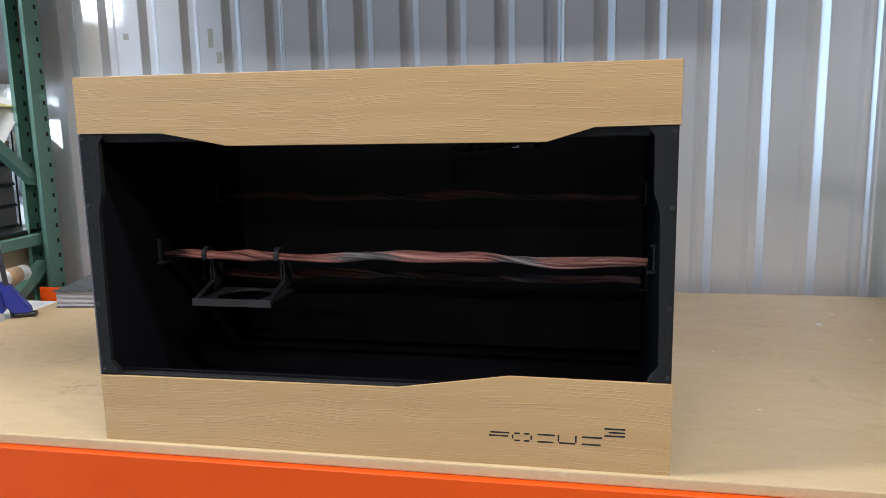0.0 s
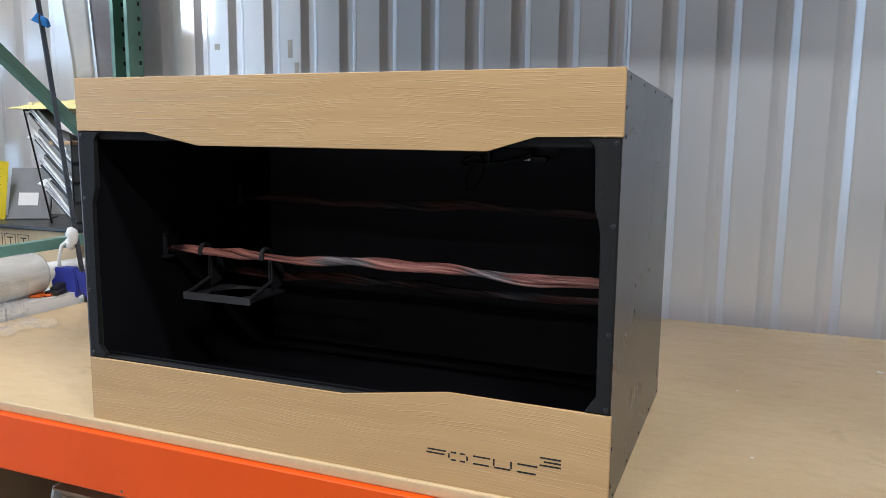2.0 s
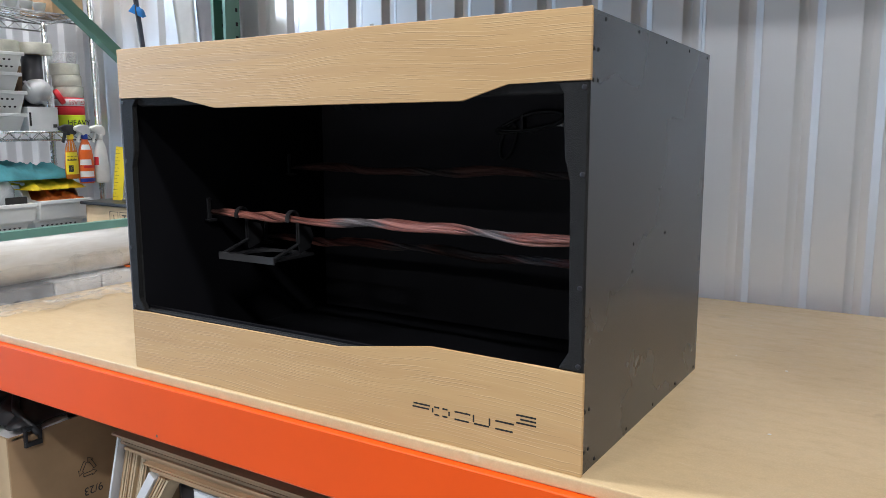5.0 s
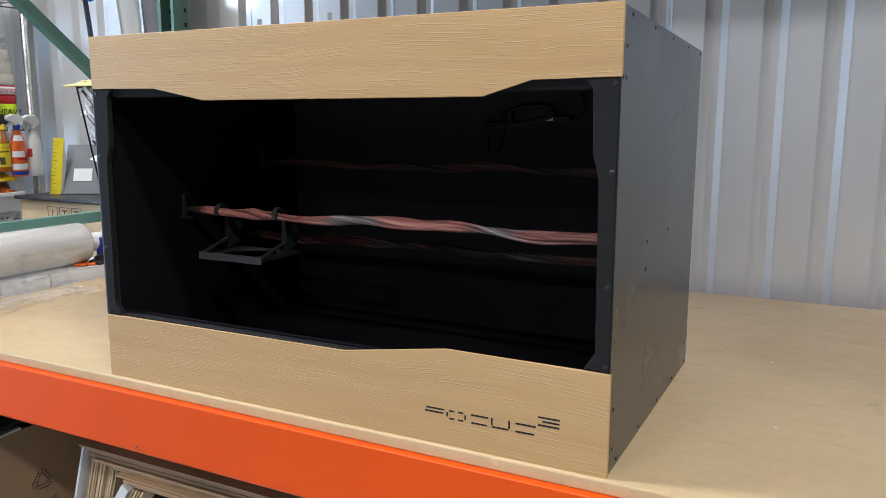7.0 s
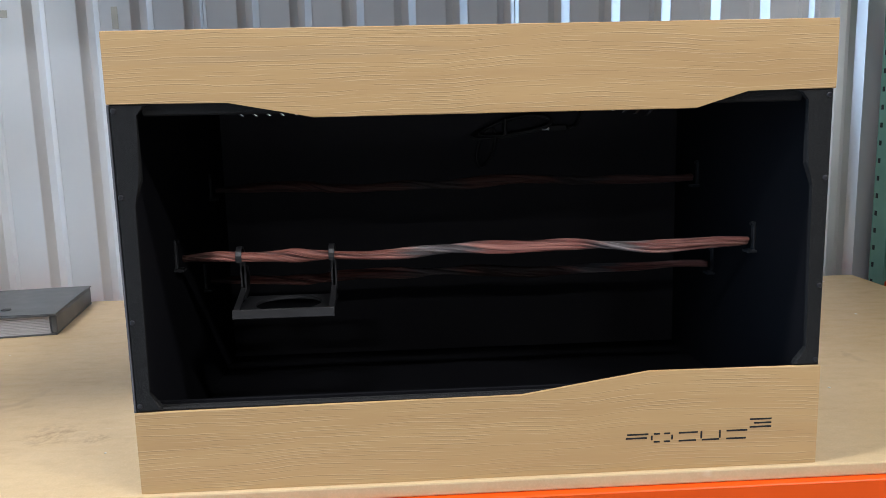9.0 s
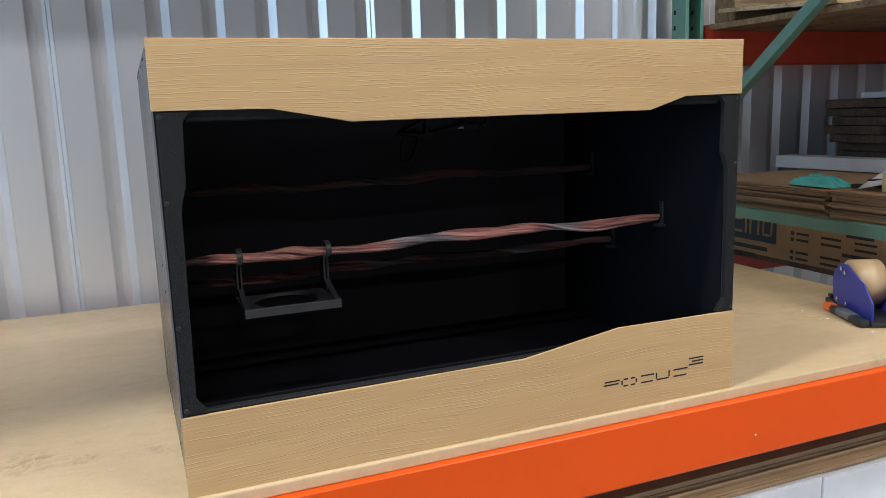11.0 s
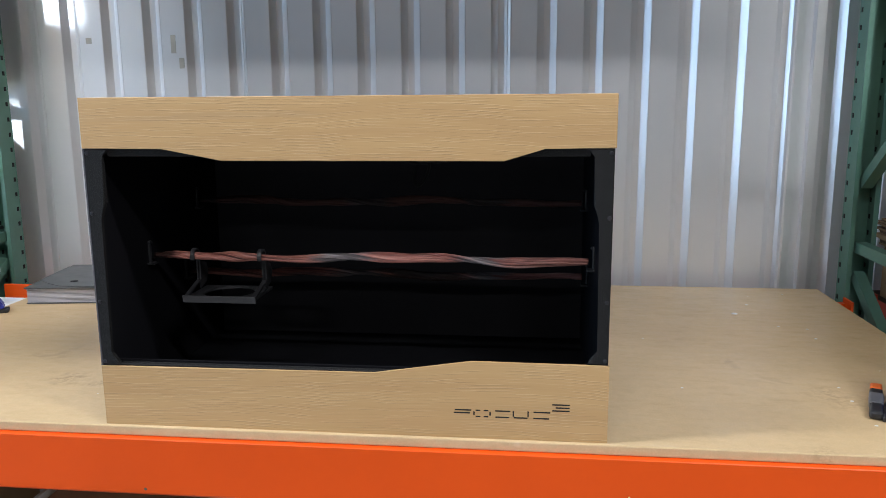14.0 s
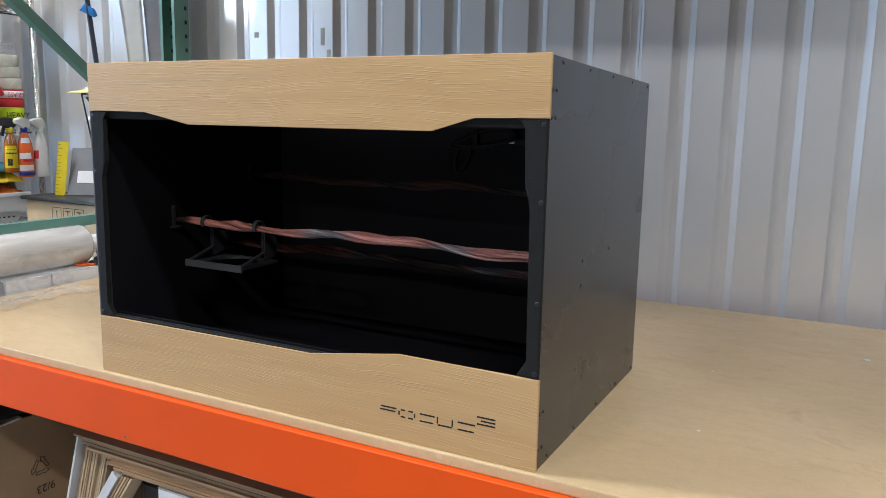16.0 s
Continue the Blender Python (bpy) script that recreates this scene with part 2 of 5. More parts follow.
M = dict(
    # the rear perches' copies of the root wood have shade mixed into their colour
    oak=oak_laminate(), root=root_wood(), root_shaded=root_wood("shaded_root_wood", 0.8), root_rear=root_wood("rear_root_wood", 0.25, ((0.10, 0.13),)), steel=sheet_steel(), board=fibre_board(), card=cardboard(),
    card_light=cardboard("pale_cardboard", (0.62, 0.46, 0.28)), card_dark=cardboard("brown_cardboard", (0.24, 0.15, 0.085)),
    frame=textured_black(),
    panel=worn("black_panel", (0.036, 0.036, 0.0365), 0.27, 0, 0.06, 2, 0.03),
    inner=worn("inner_black", (0.042, 0.041, 0.046), 0.65, 0, 0.15, 4, 0.05),
    ledge=worn("ledge_plastic", (0.034, 0.034, 0.036), 0.45, 0, 0.15, 30, 0.3, 600),
    # darker copy of the inner black, with the enclosure's shade put into its colour
    inner_shaded=worn("inner_black_shaded", (0.009, 0.009, 0.0106), 0.5, 0, 0.15, 4, 0.05),
    sticker=worn("sticker_paper", (0.46, 0.44, 0.38), 0.6, 0, 0.1, 30, 0.1),
    steel_bar=worn("dark_steel", (0.10, 0.10, 0.11), 0.3, 0.8, 0.2, 20, 0.05),
    bracket=worn("bracket_black", (0.024, 0.024, 0.026), 0.4, 0, 0.15, 30, 0.2),
    cable=worn("cable_rubber", (0.012, 0.012, 0.013), 0.5, 0, 0.1, 20, 0.1),
    orange=worn("orange_paint", (0.76, 0.082, 0.004), 0.42, 0, 0.06, 3, 0.06, 90),
    red=worn("red_orange_paint", (0.50, 0.05, 0.02), 0.42, 0, 0.15, 6, 0.08, 90),
    green=worn("green_paint", (0.115, 0.245, 0.19), 0.42, 0, 0.12, 9, 0.1, 120),
    dark=material("dark_void", 0.9, 0, (0.01, 0.01, 0.01)),
    screw=worn("screw_black", (0.05, 0.05, 0.055), 0.35, 0.8, 0.2, 60, 0.0),
    chrome=worn("chrome_wire", (0.62, 0.62, 0.62), 0.25, 0.95, 0.1, 20, 0.0),
    white=worn("white_plastic", (0.72, 0.72, 0.70), 0.42, 0, 0.05, 10, 0.05),
    paper=worn("white_paper", (0.78, 0.78, 0.77), 0.7, 0, 0.05, 15, 0.1),
    grey_dark=worn("grey_plastic", (0.10, 0.10, 0.11), 0.5, 0, 0.1, 12, 0.1),
    blue=worn("blue_plastic", (0.026, 0.040, 0.30), 0.35, 0, 0.1, 20, 0.08),
    blue_tape=worn("blue_tape", (0.02, 0.22, 0.62), 0.45, 0, 0.1, 40, 0.1),
    concrete=worn("concrete", (0.27, 0.265, 0.26), 0.7, 0, 0.2, 2.0, 0.3, 60),
    plaster=worn("wall_paint", (0.24, 0.24, 0.24), 0.6, 0, 0.1, 2.0, 0.2, 60),
    dark_wall=worn("dark_wall_paint", (0.035, 0.035, 0.035), 0.6, 0, 0.1, 2.0, 0.2, 60),
    lumber=worn("raw_lumber", (0.30, 0.19, 0.09), 0.7, 0, 0.25, 14, 0.4, 60),
    lumber_pale=worn("pale_plywood", (0.55, 0.40, 0.23), 0.65, 0, 0.2, 10, 0.3, 80),
    yellow=worn("yellow_paint", (0.80, 0.62, 0.02), 0.45, 0, 0.08, 20, 0.05),
    teal=worn("teal_cloth", (0.10, 0.50, 0.46), 0.85, 0, 0.12, 25, 0.5, 300),
    ink=material("black_ink", 0.6, 0, (0.03, 0.028, 0.026)),
)
M["inner_shaded"].node_tree.nodes["Principled BSDF"].inputs["Specular IOR Level"].default_value = 0.05
M["orange"].node_tree.nodes["Principled BSDF"].inputs["Specular IOR Level"].default_value = 0.25
M["inner"].node_tree.nodes["Principled BSDF"].inputs["Specular IOR Level"].default_value = 0.12


def rough_sawn(name, dark, light):
    """Rough sawn timber: long grain along x, dark cracks, dusty patches."""
    m = material(name, 0.75)
    n = Nodes(m)
    grain = n.noise(n.coords((3.5, 70, 70)), 1.0, 5, 0.65, 0.6)
    patch = n.noise(n.coords((4, 12, 12)), 1.0, 3)
    crack = n.noise(n.coords((5, 130, 130)), 1.0, 2)
    c = n.ramp(grain, [(0.3, dark), (0.7, light)])
    c = n.mix(n.ramp(patch, [(0.5, (0, 0, 0)), (0.7, (0.6,) * 3)]), c, tuple(v * 0.45 for v in dark))
    c = n.mix(n.ramp(crack, [(0.28, (0.8,) * 3), (0.36, (0, 0, 0))]), c, (0.02, 0.013, 0.008))
    n.colour(c)
    n.bump(grain, 0.6, 0.003)
    return m


M["lumber"] = rough_sawn("rough_timber", (0.12, 0.07, 0.035), (0.34, 0.22, 0.11))
M["lumber_dark"] = rough_sawn("dark_timber", (0.05, 0.032, 0.02), (0.15, 0.10, 0.06))
M["lumber_pale"] = rough_sawn("pale_plywood", (0.36, 0.25, 0.14), (0.60, 0.46, 0.28))

# ---- building tools ----
def box(bm, x0, x1, y0, y1, z0, z1, bevel=0.0):
    """Adds a box, with chamfered edges where a bevel is given."""
    vs = bmesh.ops.create_cube(bm, size=1.0)["verts"]
    for v in vs:
        v.co = Vector(((x0 + x1) / 2 + v.co.x * (x1 - x0), (y0 + y1) / 2 + v.co.y * (y1 - y0), (z0 + z1) / 2 + v.co.z * (z1 - z0)))
    if bevel:
        es = list({e for v in vs for e in v.link_edges})
        bmesh.ops.bevel(bm, geom=es, offset=bevel, segments=2, affect="EDGES", profile=0.5)
    return bm


def prism(bm, outline, a, b, axis="y"):
    """Extrudes an outline from a to b along an axis. The outline is in the two other axes, in x, y, z order."""
    def place(p, d):
        return {"x": (d, p[0], p[1]), "y": (p[0], d, p[1]), "z": (p[0], p[1], d)}[axis]
    lo = [bm.verts.new(place(p, a)) for p in outline]
    hi = [bm.verts.new(place(p, b)) for p in outline]
    bm.faces.new(lo)
    bm.faces.new(hi[::-1])
    k = len(outline)
    for i in range(k):
        bm.faces.new((lo[i], hi[i], hi[(i + 1) % k], lo[(i + 1) % k]))
    return bm


def tube(bm, points, r, seg=10, cap=True, wobble=None):
    """A round bar along the points. wobble(i, angle) scales its radius."""
    pts = [Vector(p) for p in points]
    rings, up = [], None
    for i, p in enumerate(pts):
        d = (pts[min(i + 1, len(pts) - 1)] - pts[max(i - 1, 0)]).normalized()
        if up is None:
            up = d.orthogonal().normalized()
        up = (up - d * up.dot(d)).normalized()
        side = d.cross(up)
        rr = r[i] if isinstance(r, (list, tuple)) else r
        ring = []
        for k in range(seg):
            a = 2 * math.pi * k / seg
            s = rr * (wobble(i, a) if wobble else 1)
            ring.append(bm.verts.new(p + (up * math.cos(a) + side * math.sin(a)) * s))
        rings.append(ring)
    for a, b in zip(rings, rings[1:]):
        for k in range(seg):
            f = bm.faces.new((a[k], a[(k + 1) % seg], b[(k + 1) % seg], b[k]))
            f.smooth = True
    if cap:
        bm.faces.new(rings[0][::-1])
        bm.faces.new(rings[-1])
    return bm


def lathe(bm, profile, centre, seg=24, axis="z"):
    """Turns a profile of (radius, height) about an axis through the centre."""
    c = Vector(centre)
    rings = []
    for r, h in profile:
        ring = []
        for k in range(seg):
            a = 2 * math.pi * k / seg
            u, w = r * math.cos(a), r * math.sin(a)
            ring.append(bm.verts.new(c + Vector({"z": (u, w, h), "y": (u, h, w), "x": (h, u, w)}[axis])))
        rings.append(ring)
    for a, b in zip(rings, rings[1:]):
        for k in range(seg):
            f = bm.faces.new((a[k], a[(k + 1) % seg], b[(k + 1) % seg], b[k]))
            f.smooth = True
    bm.faces.new(rings[0][::-1])
    bm.faces.new(rings[-1])
    return bm


def mesh_from(name, bm, mat):
    bmesh.ops.recalc_face_normals(bm, faces=bm.faces)
    me = bpy.data.meshes.new(name)
    bm.to_mesh(me)
    bm.free()
    me.materials.append(M[mat] if isinstance(mat, str) else mat)
    return me


def part(name, bm, mat, parent, label=""):
    ob = new(name, mesh_from(name, bm, mat))
    ob.parent = parent
    if parent is not None and parent.type == "EMPTY":
        ob.matrix_parent_inverse = parent.matrix_basis.inverted()
    return tagged(ob, label) if label else ob


def thing(name, label, category, base=(0, 0, 0), group="", kind=""):
    ob = new(name)
    ob.location = base
    ob.empty_display_size = 0.05
    return tagged(ob, label, category, group, kind)


def solid(name, bm, mat, label, category="", group="", kind=""):
    """A thing of one mesh."""
    return tagged(new(name, mesh_from(name, bm, mat)), label, category, group, kind)


def B(*args, **kw):
    return box(bmesh.new(), *args, **kw)


def turned(bm, m):
    bmesh.ops.transform(bm, matrix=m, verts=bm.verts)
    return bm

# ---- the room ----
WALL_Y = 1.309          # face of the sheet's wide flats
PITCH, FIRST = 0.147, -0.9886


def rib_sheet(x_lo, x_hi, z0, z1):
    """Ribbed wall sheet: wide flats with narrow shallow grooves; every sixth groove is a lap seam."""
    bm = bmesh.new()
    deep, flank, bottom = 0.0190, 0.021, 0.020
    xs = []
    k = math.floor((x_lo - FIRST) / PITCH)
    while FIRST + k * PITCH < x_hi:
        g = FIRST + k * PITCH
        r = g + flank + bottom
        xs += [(g - 0.001, 0.0), (g + 0.001, 0.0006), (g + flank, deep), (r, deep)]
        if k % 6 == 2 and k < 14:
            xs += [(r + flank * 0.45, deep * 0.55), (r + flank * 0.47, deep * 0.55 + 0.003), (r + flank * 0.56, deep * 0.55 + 0.003), (r + flank * 0.58, deep * 0.42 - 0.001)]
        xs += [(r + flank - 0.001, 0.0004), (r + flank, -0.0007), (r + flank + 0.002, -0.0007), (r + flank + 0.003, 0.0)]
        k += 1
    lo = [bm.verts.new((x, WALL_Y + d, z0)) for x, d in xs]
    hi = [bm.verts.new((x, WALL_Y + d, z1)) for x, d in xs]
    for i in range(len(xs) - 1):
        bm.faces.new((lo[i], lo[i + 1], hi[i + 1], hi[i]))
    back = [bm.verts.new((x, WALL_Y + 0.08, z)) for x in (xs[0][0], xs[-1][0]) for z in (z0, z1)]
    bm.faces.new((back[0], back[1], back[3], back[2]))
    return bm


solid("wall_north", rib_sheet(-6.0, 7.0, 0, 4.8), "steel", "ribbed galvanised steel wall sheet", "wall", kind="structure")
solid("floor", B(-6.2, 7.2, -12.2, 1.5, -0.1, 0), "concrete", "grey concrete floor", "floor", kind="structure")
solid("ceiling", B(-6.2, 7.2, -12.2, 1.5, 4.8, 4.9), "dark_wall", "dark ceiling", "ceiling", kind="structure")
solid("wall_east", B(7.0, 7.2, -12.0, 1.5, 0, 4.8), "dark_wall", "plain painted wall", "wall", kind="structure")
wall_west = bmesh.new()
for y0, y1, z0, z1 in ((-12.0, -6.25, 0, 4.8), (1.1, 1.3, 0, 4.8), (-6.25, 1.1, 0, 0.4), (-6.25, 1.1, 2.505, 2.79), (-6.25, 1.1, 4.1, 4.8)):
    box(wall_west, -6.2, -6.0, y0, y1, z0, z1)
solid("wall_west", wall_west, "plaster", "plain painted wall with a tall window band", "wall", kind="structure")
win = thing("window_1", "tall window band, two panes open, the others frosted", "window", (-6.1, -3.3, 0.4), kind="structure")
part("pane", B(-6.11, -6.10, -6.25, -4.9, 0.4, 2.015), "paper", win)
part("pane", B(-6.11, -6.10, -6.25, -5.885, 2.016, 2.505), "paper", win)
part("pane", B(-6.11, -6.10, -5.40, -4.91, 2.016, 2.505), "paper", win)
part("pane", B(-6.11, -6.10, -5.40, -4.91, 2.79, 4.1), "paper", win)
for z0, z1 in ((0.4, 2.505), (2.79, 4.1)):
    for y0, y1 in ((-4.9, -2.8), (-2.79, -1.5), (-1.49, -0.2), (-0.19, 1.1)):
        part("pane", B(-6.11, -6.10, y0, y1, z0, z1), "paper", win)
# unseen wall added to keep window light off the wall behind the shelving
solid("blocker_wall", B(-3.55, -3.45, 0.1, 1.3, 0, 4.8), "dark_wall", "plain dark wall out of view, added to block window light", "wall", kind="structure")
solid("wall_south", B(-6.2, 7.2, -12.2, -12.0, 0, 4.8), "plaster", "plain painted wall", "wall", kind="structure")

# vertical steel flashing where two wall sheets meet
bm = bmesh.new()
prism(bm, [(1.118, 1.3085), (1.121, 1.291), (1.127, 1.289), (1.150, 1.297), (1.176, 1.303), (1.181, 1.287), (1.187, 1.288), (1.189, 1.3085)], 0, 4.8, "z")
solid("trim", bm, "steel", "bent steel flashing strip on the wall", "flashing", kind="structure")

# ---- the workbench, a sheet of board on pallet rack beams ----
T = 0.90
top = B(-1.219, 1.219, -0.007, 1.209, T - 0.019, T, bevel=0.0025)
solid("workbench_top", top, "board", "tan fibreboard sheet lying on orange rack beams, stained and scuffed", "workbench")


def rack_beam(name, x0, x1, y, z_top, h, mat, label, sign=-1, group="rack beams"):
    """A step beam: a tall face, a rounded top lip and a ledge behind it; claw plates at the ends."""
    ob = thing(name, label, "rack beam", ((x0 + x1) / 2, y, z_top), group)
    s = sign
    bm = bmesh.new()
    prof = [(y, z_top - h + 0.006), (y, z_top - 0.0015), (y - s * 0.0015, z_top), (y - s * 0.026, z_top), (y - s * 0.03, z_top - 0.004),
            (y - s * 0.03, z_top - 0.03), (y - s * 0.06, z_top - 0.03), (y - s * 0.06, z_top - h), (y - s * 0.006, z_top - h)]
    prism(bm, prof, x0, x1, "x")
    part("beam", bm, mat, ob)
    for e, (a, b) in enumerate(((x0 - 0.006, x0), (x1, x1 + 0.006))):
        part("end_plate", B(a, b, min(y - s * 0.002, y - s * 0.068), max(y - s * 0.002, y - s * 0.068), z_top - h - 0.07, z_top + 0.015), mat, ob)
    return ob


rack_beam("rack_beam", -1.262, 1.262, -0.020, 0.8808, 0.112, "orange", "bright orange painted steel rack beam under the workbench edge")
rear_beam = rack_beam("rack_beam", -1.262, 1.262, 1.12, 0.882, 0.106, "orange", "bright orange painted steel rack beam at the back of the workbench", sign=1)
part("end_plate", B(-1.437, -1.268, 1.09, 1.10, 0.79, 0.893, bevel=0.002), "orange", rear_beam)


rack_beam("rack_beam", -1.262, 1.262, -0.020, 2.56, 0.112, "orange", "bright orange painted steel rack beam carrying the deck above the bench")
rack_beam("rack_beam", -1.262, 1.262, 1.12, 2.56, 0.106, "orange", "bright orange painted steel rack beam at the back of the upper deck", sign=1)
solid("shelf_board", B(-1.26, 1.26, -0.005, 1.15, 2.5605, 2.579), "board", "tan board deck lying on the rack beams above the bench", "shelf board")


def upright(name, x, side, label, mats):
    """A rack frame across the depth of the bench: two punched channel columns with braces between them."""
    ob = thing(name, label, "rack frame", (x, 0.6, 0), "rack frames")
    green, dark = mats
    w, d, t, h = 0.076, 0.070, 0.003, 3.0
    for y0, s in ((1.225, -1), (-0.06, 1)):
        out = [(-w / 2, d), (-w / 2, 0), (w / 2, 0), (w / 2, d), (w / 2 - 0.014, d), (w / 2 - 0.014, d - t), (w / 2 - t, d - t), (w / 2 - t, t),
               (-w / 2 + t, t), (-w / 2 + t, d - t), (-w / 2 + 0.014, d - t), (-w / 2 + 0.014, d)]
        col = part("column", prism(bmesh.new(), [(x + px, y0 + s * py) for px, py in out], 0, h, "z"), green, ob)
        part("foot_plate", B(x - 0.06, x + 0.06, y0 - 0.06, y0 + 0.06, 0, 0.008), green, ob)
        if s > 0:
            continue
        yc = y0 + s * 0.016
        me = mesh_from("slot", B(-0.0012, 0.0012, -0.005, 0.005, 0, 0.014), "dark")
        for k in range(24):
            for xc in (x - side * w / 2, x - side * (w / 2 - t), x + side * (w / 2 - t)):
                hole = new("slot", me)
                hole.location = (xc, yc, 0.82 + k * 0.0508)
                hole.parent = col
    ya, yb = -0.0, 1.17

    def brace(p, q):
        p, q = Vector(p), Vector(q)
        L = (q - p).length
        bm = bmesh.new()
        hw, hh = 0.016, 0.0165
        prism(bm, [(-hw, -hh), (hw, -hh), (hw, -hh + 0.003), (-hw + 0.003, -hh + 0.003), (-hw + 0.003, hh - 0.003), (hw, hh - 0.003), (hw, hh), (-hw, hh)], 0, L, "y")
        ang = math.atan2(q.z - p.z, q.y - p.y)
        turned(bm, Matrix.Translation(p) @ Matrix.Rotation(ang, 4, "X") @ Matrix.Diagonal((side, 1, 1, 1)))
        part("brace", bm, green, ob)

    brace((x, ya, 1.042), (x, yb, 1.042))
    brace((x, yb, 0.955), (x, ya, 0.22))
    brace((x, yb, 1.235), (x, ya, 2.18))
    brace((x, ya, 0.18), (x, yb, 0.18))
    brace((x, ya, 2.30), (x, yb, 2.30))
    return ob


upright("rack_frame", -1.478, -1, "green painted steel rack frame with punched columns and braces", ("green", "dark"))
upright("rack_frame", 1.318, 1, "green painted steel rack frame with punched columns and braces", ("green", "dark"))


# ---- the enclosure on the bench ----
HW = 0.4572
CAB_TOP, SIDE_TOP, DEPTH = T + 0.594, T + 0.579, 0.556
cab = thing("display_enclosure", "black open-fronted enclosure with pale oak fascias standing on the workbench", "enclosure", (0, 0.28, T))


def fascia(name, outline, label):
    bm = prism(bmesh.new(), outline, 0.0, 0.0055, "y")
    bmesh.ops.bevel(bm, geom=[e for e in bm.edges], offset=0.0008, segments=1, affect="EDGES")
    return part(name, bm, "oak", cab, label)


fascia("top_fascia", [(-HW, T + 0.507), (-0.312, T + 0.507), (-0.207, T + 0.486), (0.276, T + 0.486), (0.343, T + 0.507), (HW, T + 0.507), (HW, CAB_TOP), (-HW, CAB_TOP)],
       "wood-grain oak fascia with a dropped centre")
low = fascia("bottom_fascia", [(-HW, T), (HW, T), (HW, T + 0.1395), (0.222, T + 0.1405), (0.05, T + 0.1145), (-HW, T + 0.112)],
             "wood-grain oak fascia with a raised step and a dark logo")
side_x = HW - 0.002
for s in (-1, 1):
    a, b = sorted((s * side_x, s * (side_x - 0.012)))
    sp = part("side_panel", prism(bmesh.new(), [(0.0058, T), (DEPTH, T), (DEPTH, T + 0.579), (0.0058, T + 0.592)], a, b, "x"), "panel", cab, "smooth black side panel")
    spots = [(y, T + 0.585 - 0.023 * y) for y in (0.05, 0.175, 0.30, 0.425, 0.54)] + [(y, T + 0.008) for y in (0.05, 0.175, 0.30, 0.425, 0.54)]
    spots += [(y, z) for y in (0.012, 0.027) for z in (T + 0.545, T + 0.508, T + 0.085, T + 0.03)]
    spots += [(y, z) for y in (0.18, 0.33) for z in (T + 0.285, T + 0.245)][:3]
    for y, z in spots:
        bm = lathe(bmesh.new(), [(0.0026, 0), (0.0026, 0.0006), (0.001, 0.0003)], (s * side_x - (0.0 if s > 0 else 0.0006), y, z), 10, "x")
        part("screw", bm, "dark", sp)
# floor, side linings and front dam take the shade-darkened copy of the inner black
part("bottom_panel", B(-side_x + 0.012, side_x - 0.012, 0.0058, DEPTH - 0.012, T + 0.012, T + 0.024), "inner_shaded", cab)
part("top_panel", B(-side_x + 0.012, side_x - 0.012, 0.0058, DEPTH - 0.012, SIDE_TOP - 0.016, SIDE_TOP - 0.004), "inner", cab)
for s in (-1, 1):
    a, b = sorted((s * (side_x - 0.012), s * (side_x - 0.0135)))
    part("side_lining", B(a, b, 0.02, DEPTH - 0.012, T + 0.024, SIDE_TOP - 0.016), "inner_shaded", cab)

# back panel with two rows of slanted vent slots
bx = side_x - 0.012
zl, zh, yb0 = T + 0.476, T + 0.506, DEPTH - 0.020
back = part("back_panel", B(-bx, bx, yb0, DEPTH, T + 0.012, zl), "inner", cab, "black back panel with slanted vent slots")
part("upper_strip", B(-bx, bx, yb0, DEPTH, zh, SIDE_TOP - 0.004), "inner", back)
lean, gap, step = 0.034, 0.006, 0.0256
xa, xb = 0.246, 0.246 + 5 * step
part("middle_strip", prism(bmesh.new(), [(-xa, zl), (xa, zl), (xa + lean, zh), (-xa - lean, zh)], yb0, DEPTH, "y"), "inner", back)
for s in (-1, 1):
    for k in range(5):
        x = xa + k * step
        part("slot_bar", prism(bmesh.new(), [(s * (x + gap), zl), (s * (x + step), zl), (s * (x + step + lean), zh), (s * (x + gap + lean), zh)], yb0, DEPTH, "y"), "inner", back)
    # the slots end a little higher towards the middle
    for k in range(6):
        x, top = xa + k * step, (0.020 - 0.0036 * k if s > 0 else 0.019)
        part("slot_sill", prism(bmesh.new(), [(s * x, zl), (s * (x + gap), zl), (s * (x + gap + lean * top / 0.03), zl + top), (s * (x + lean * top / 0.03), zl + top)], yb0, DEPTH, "y"), "inner", back)
    part("end_strip", prism(bmesh.new(), [(s * (xb + gap), zl), (s * bx, zl), (s * bx, zh), (s * (xb + gap + lean), zh)], yb0, DEPTH, "y"), "inner", back)

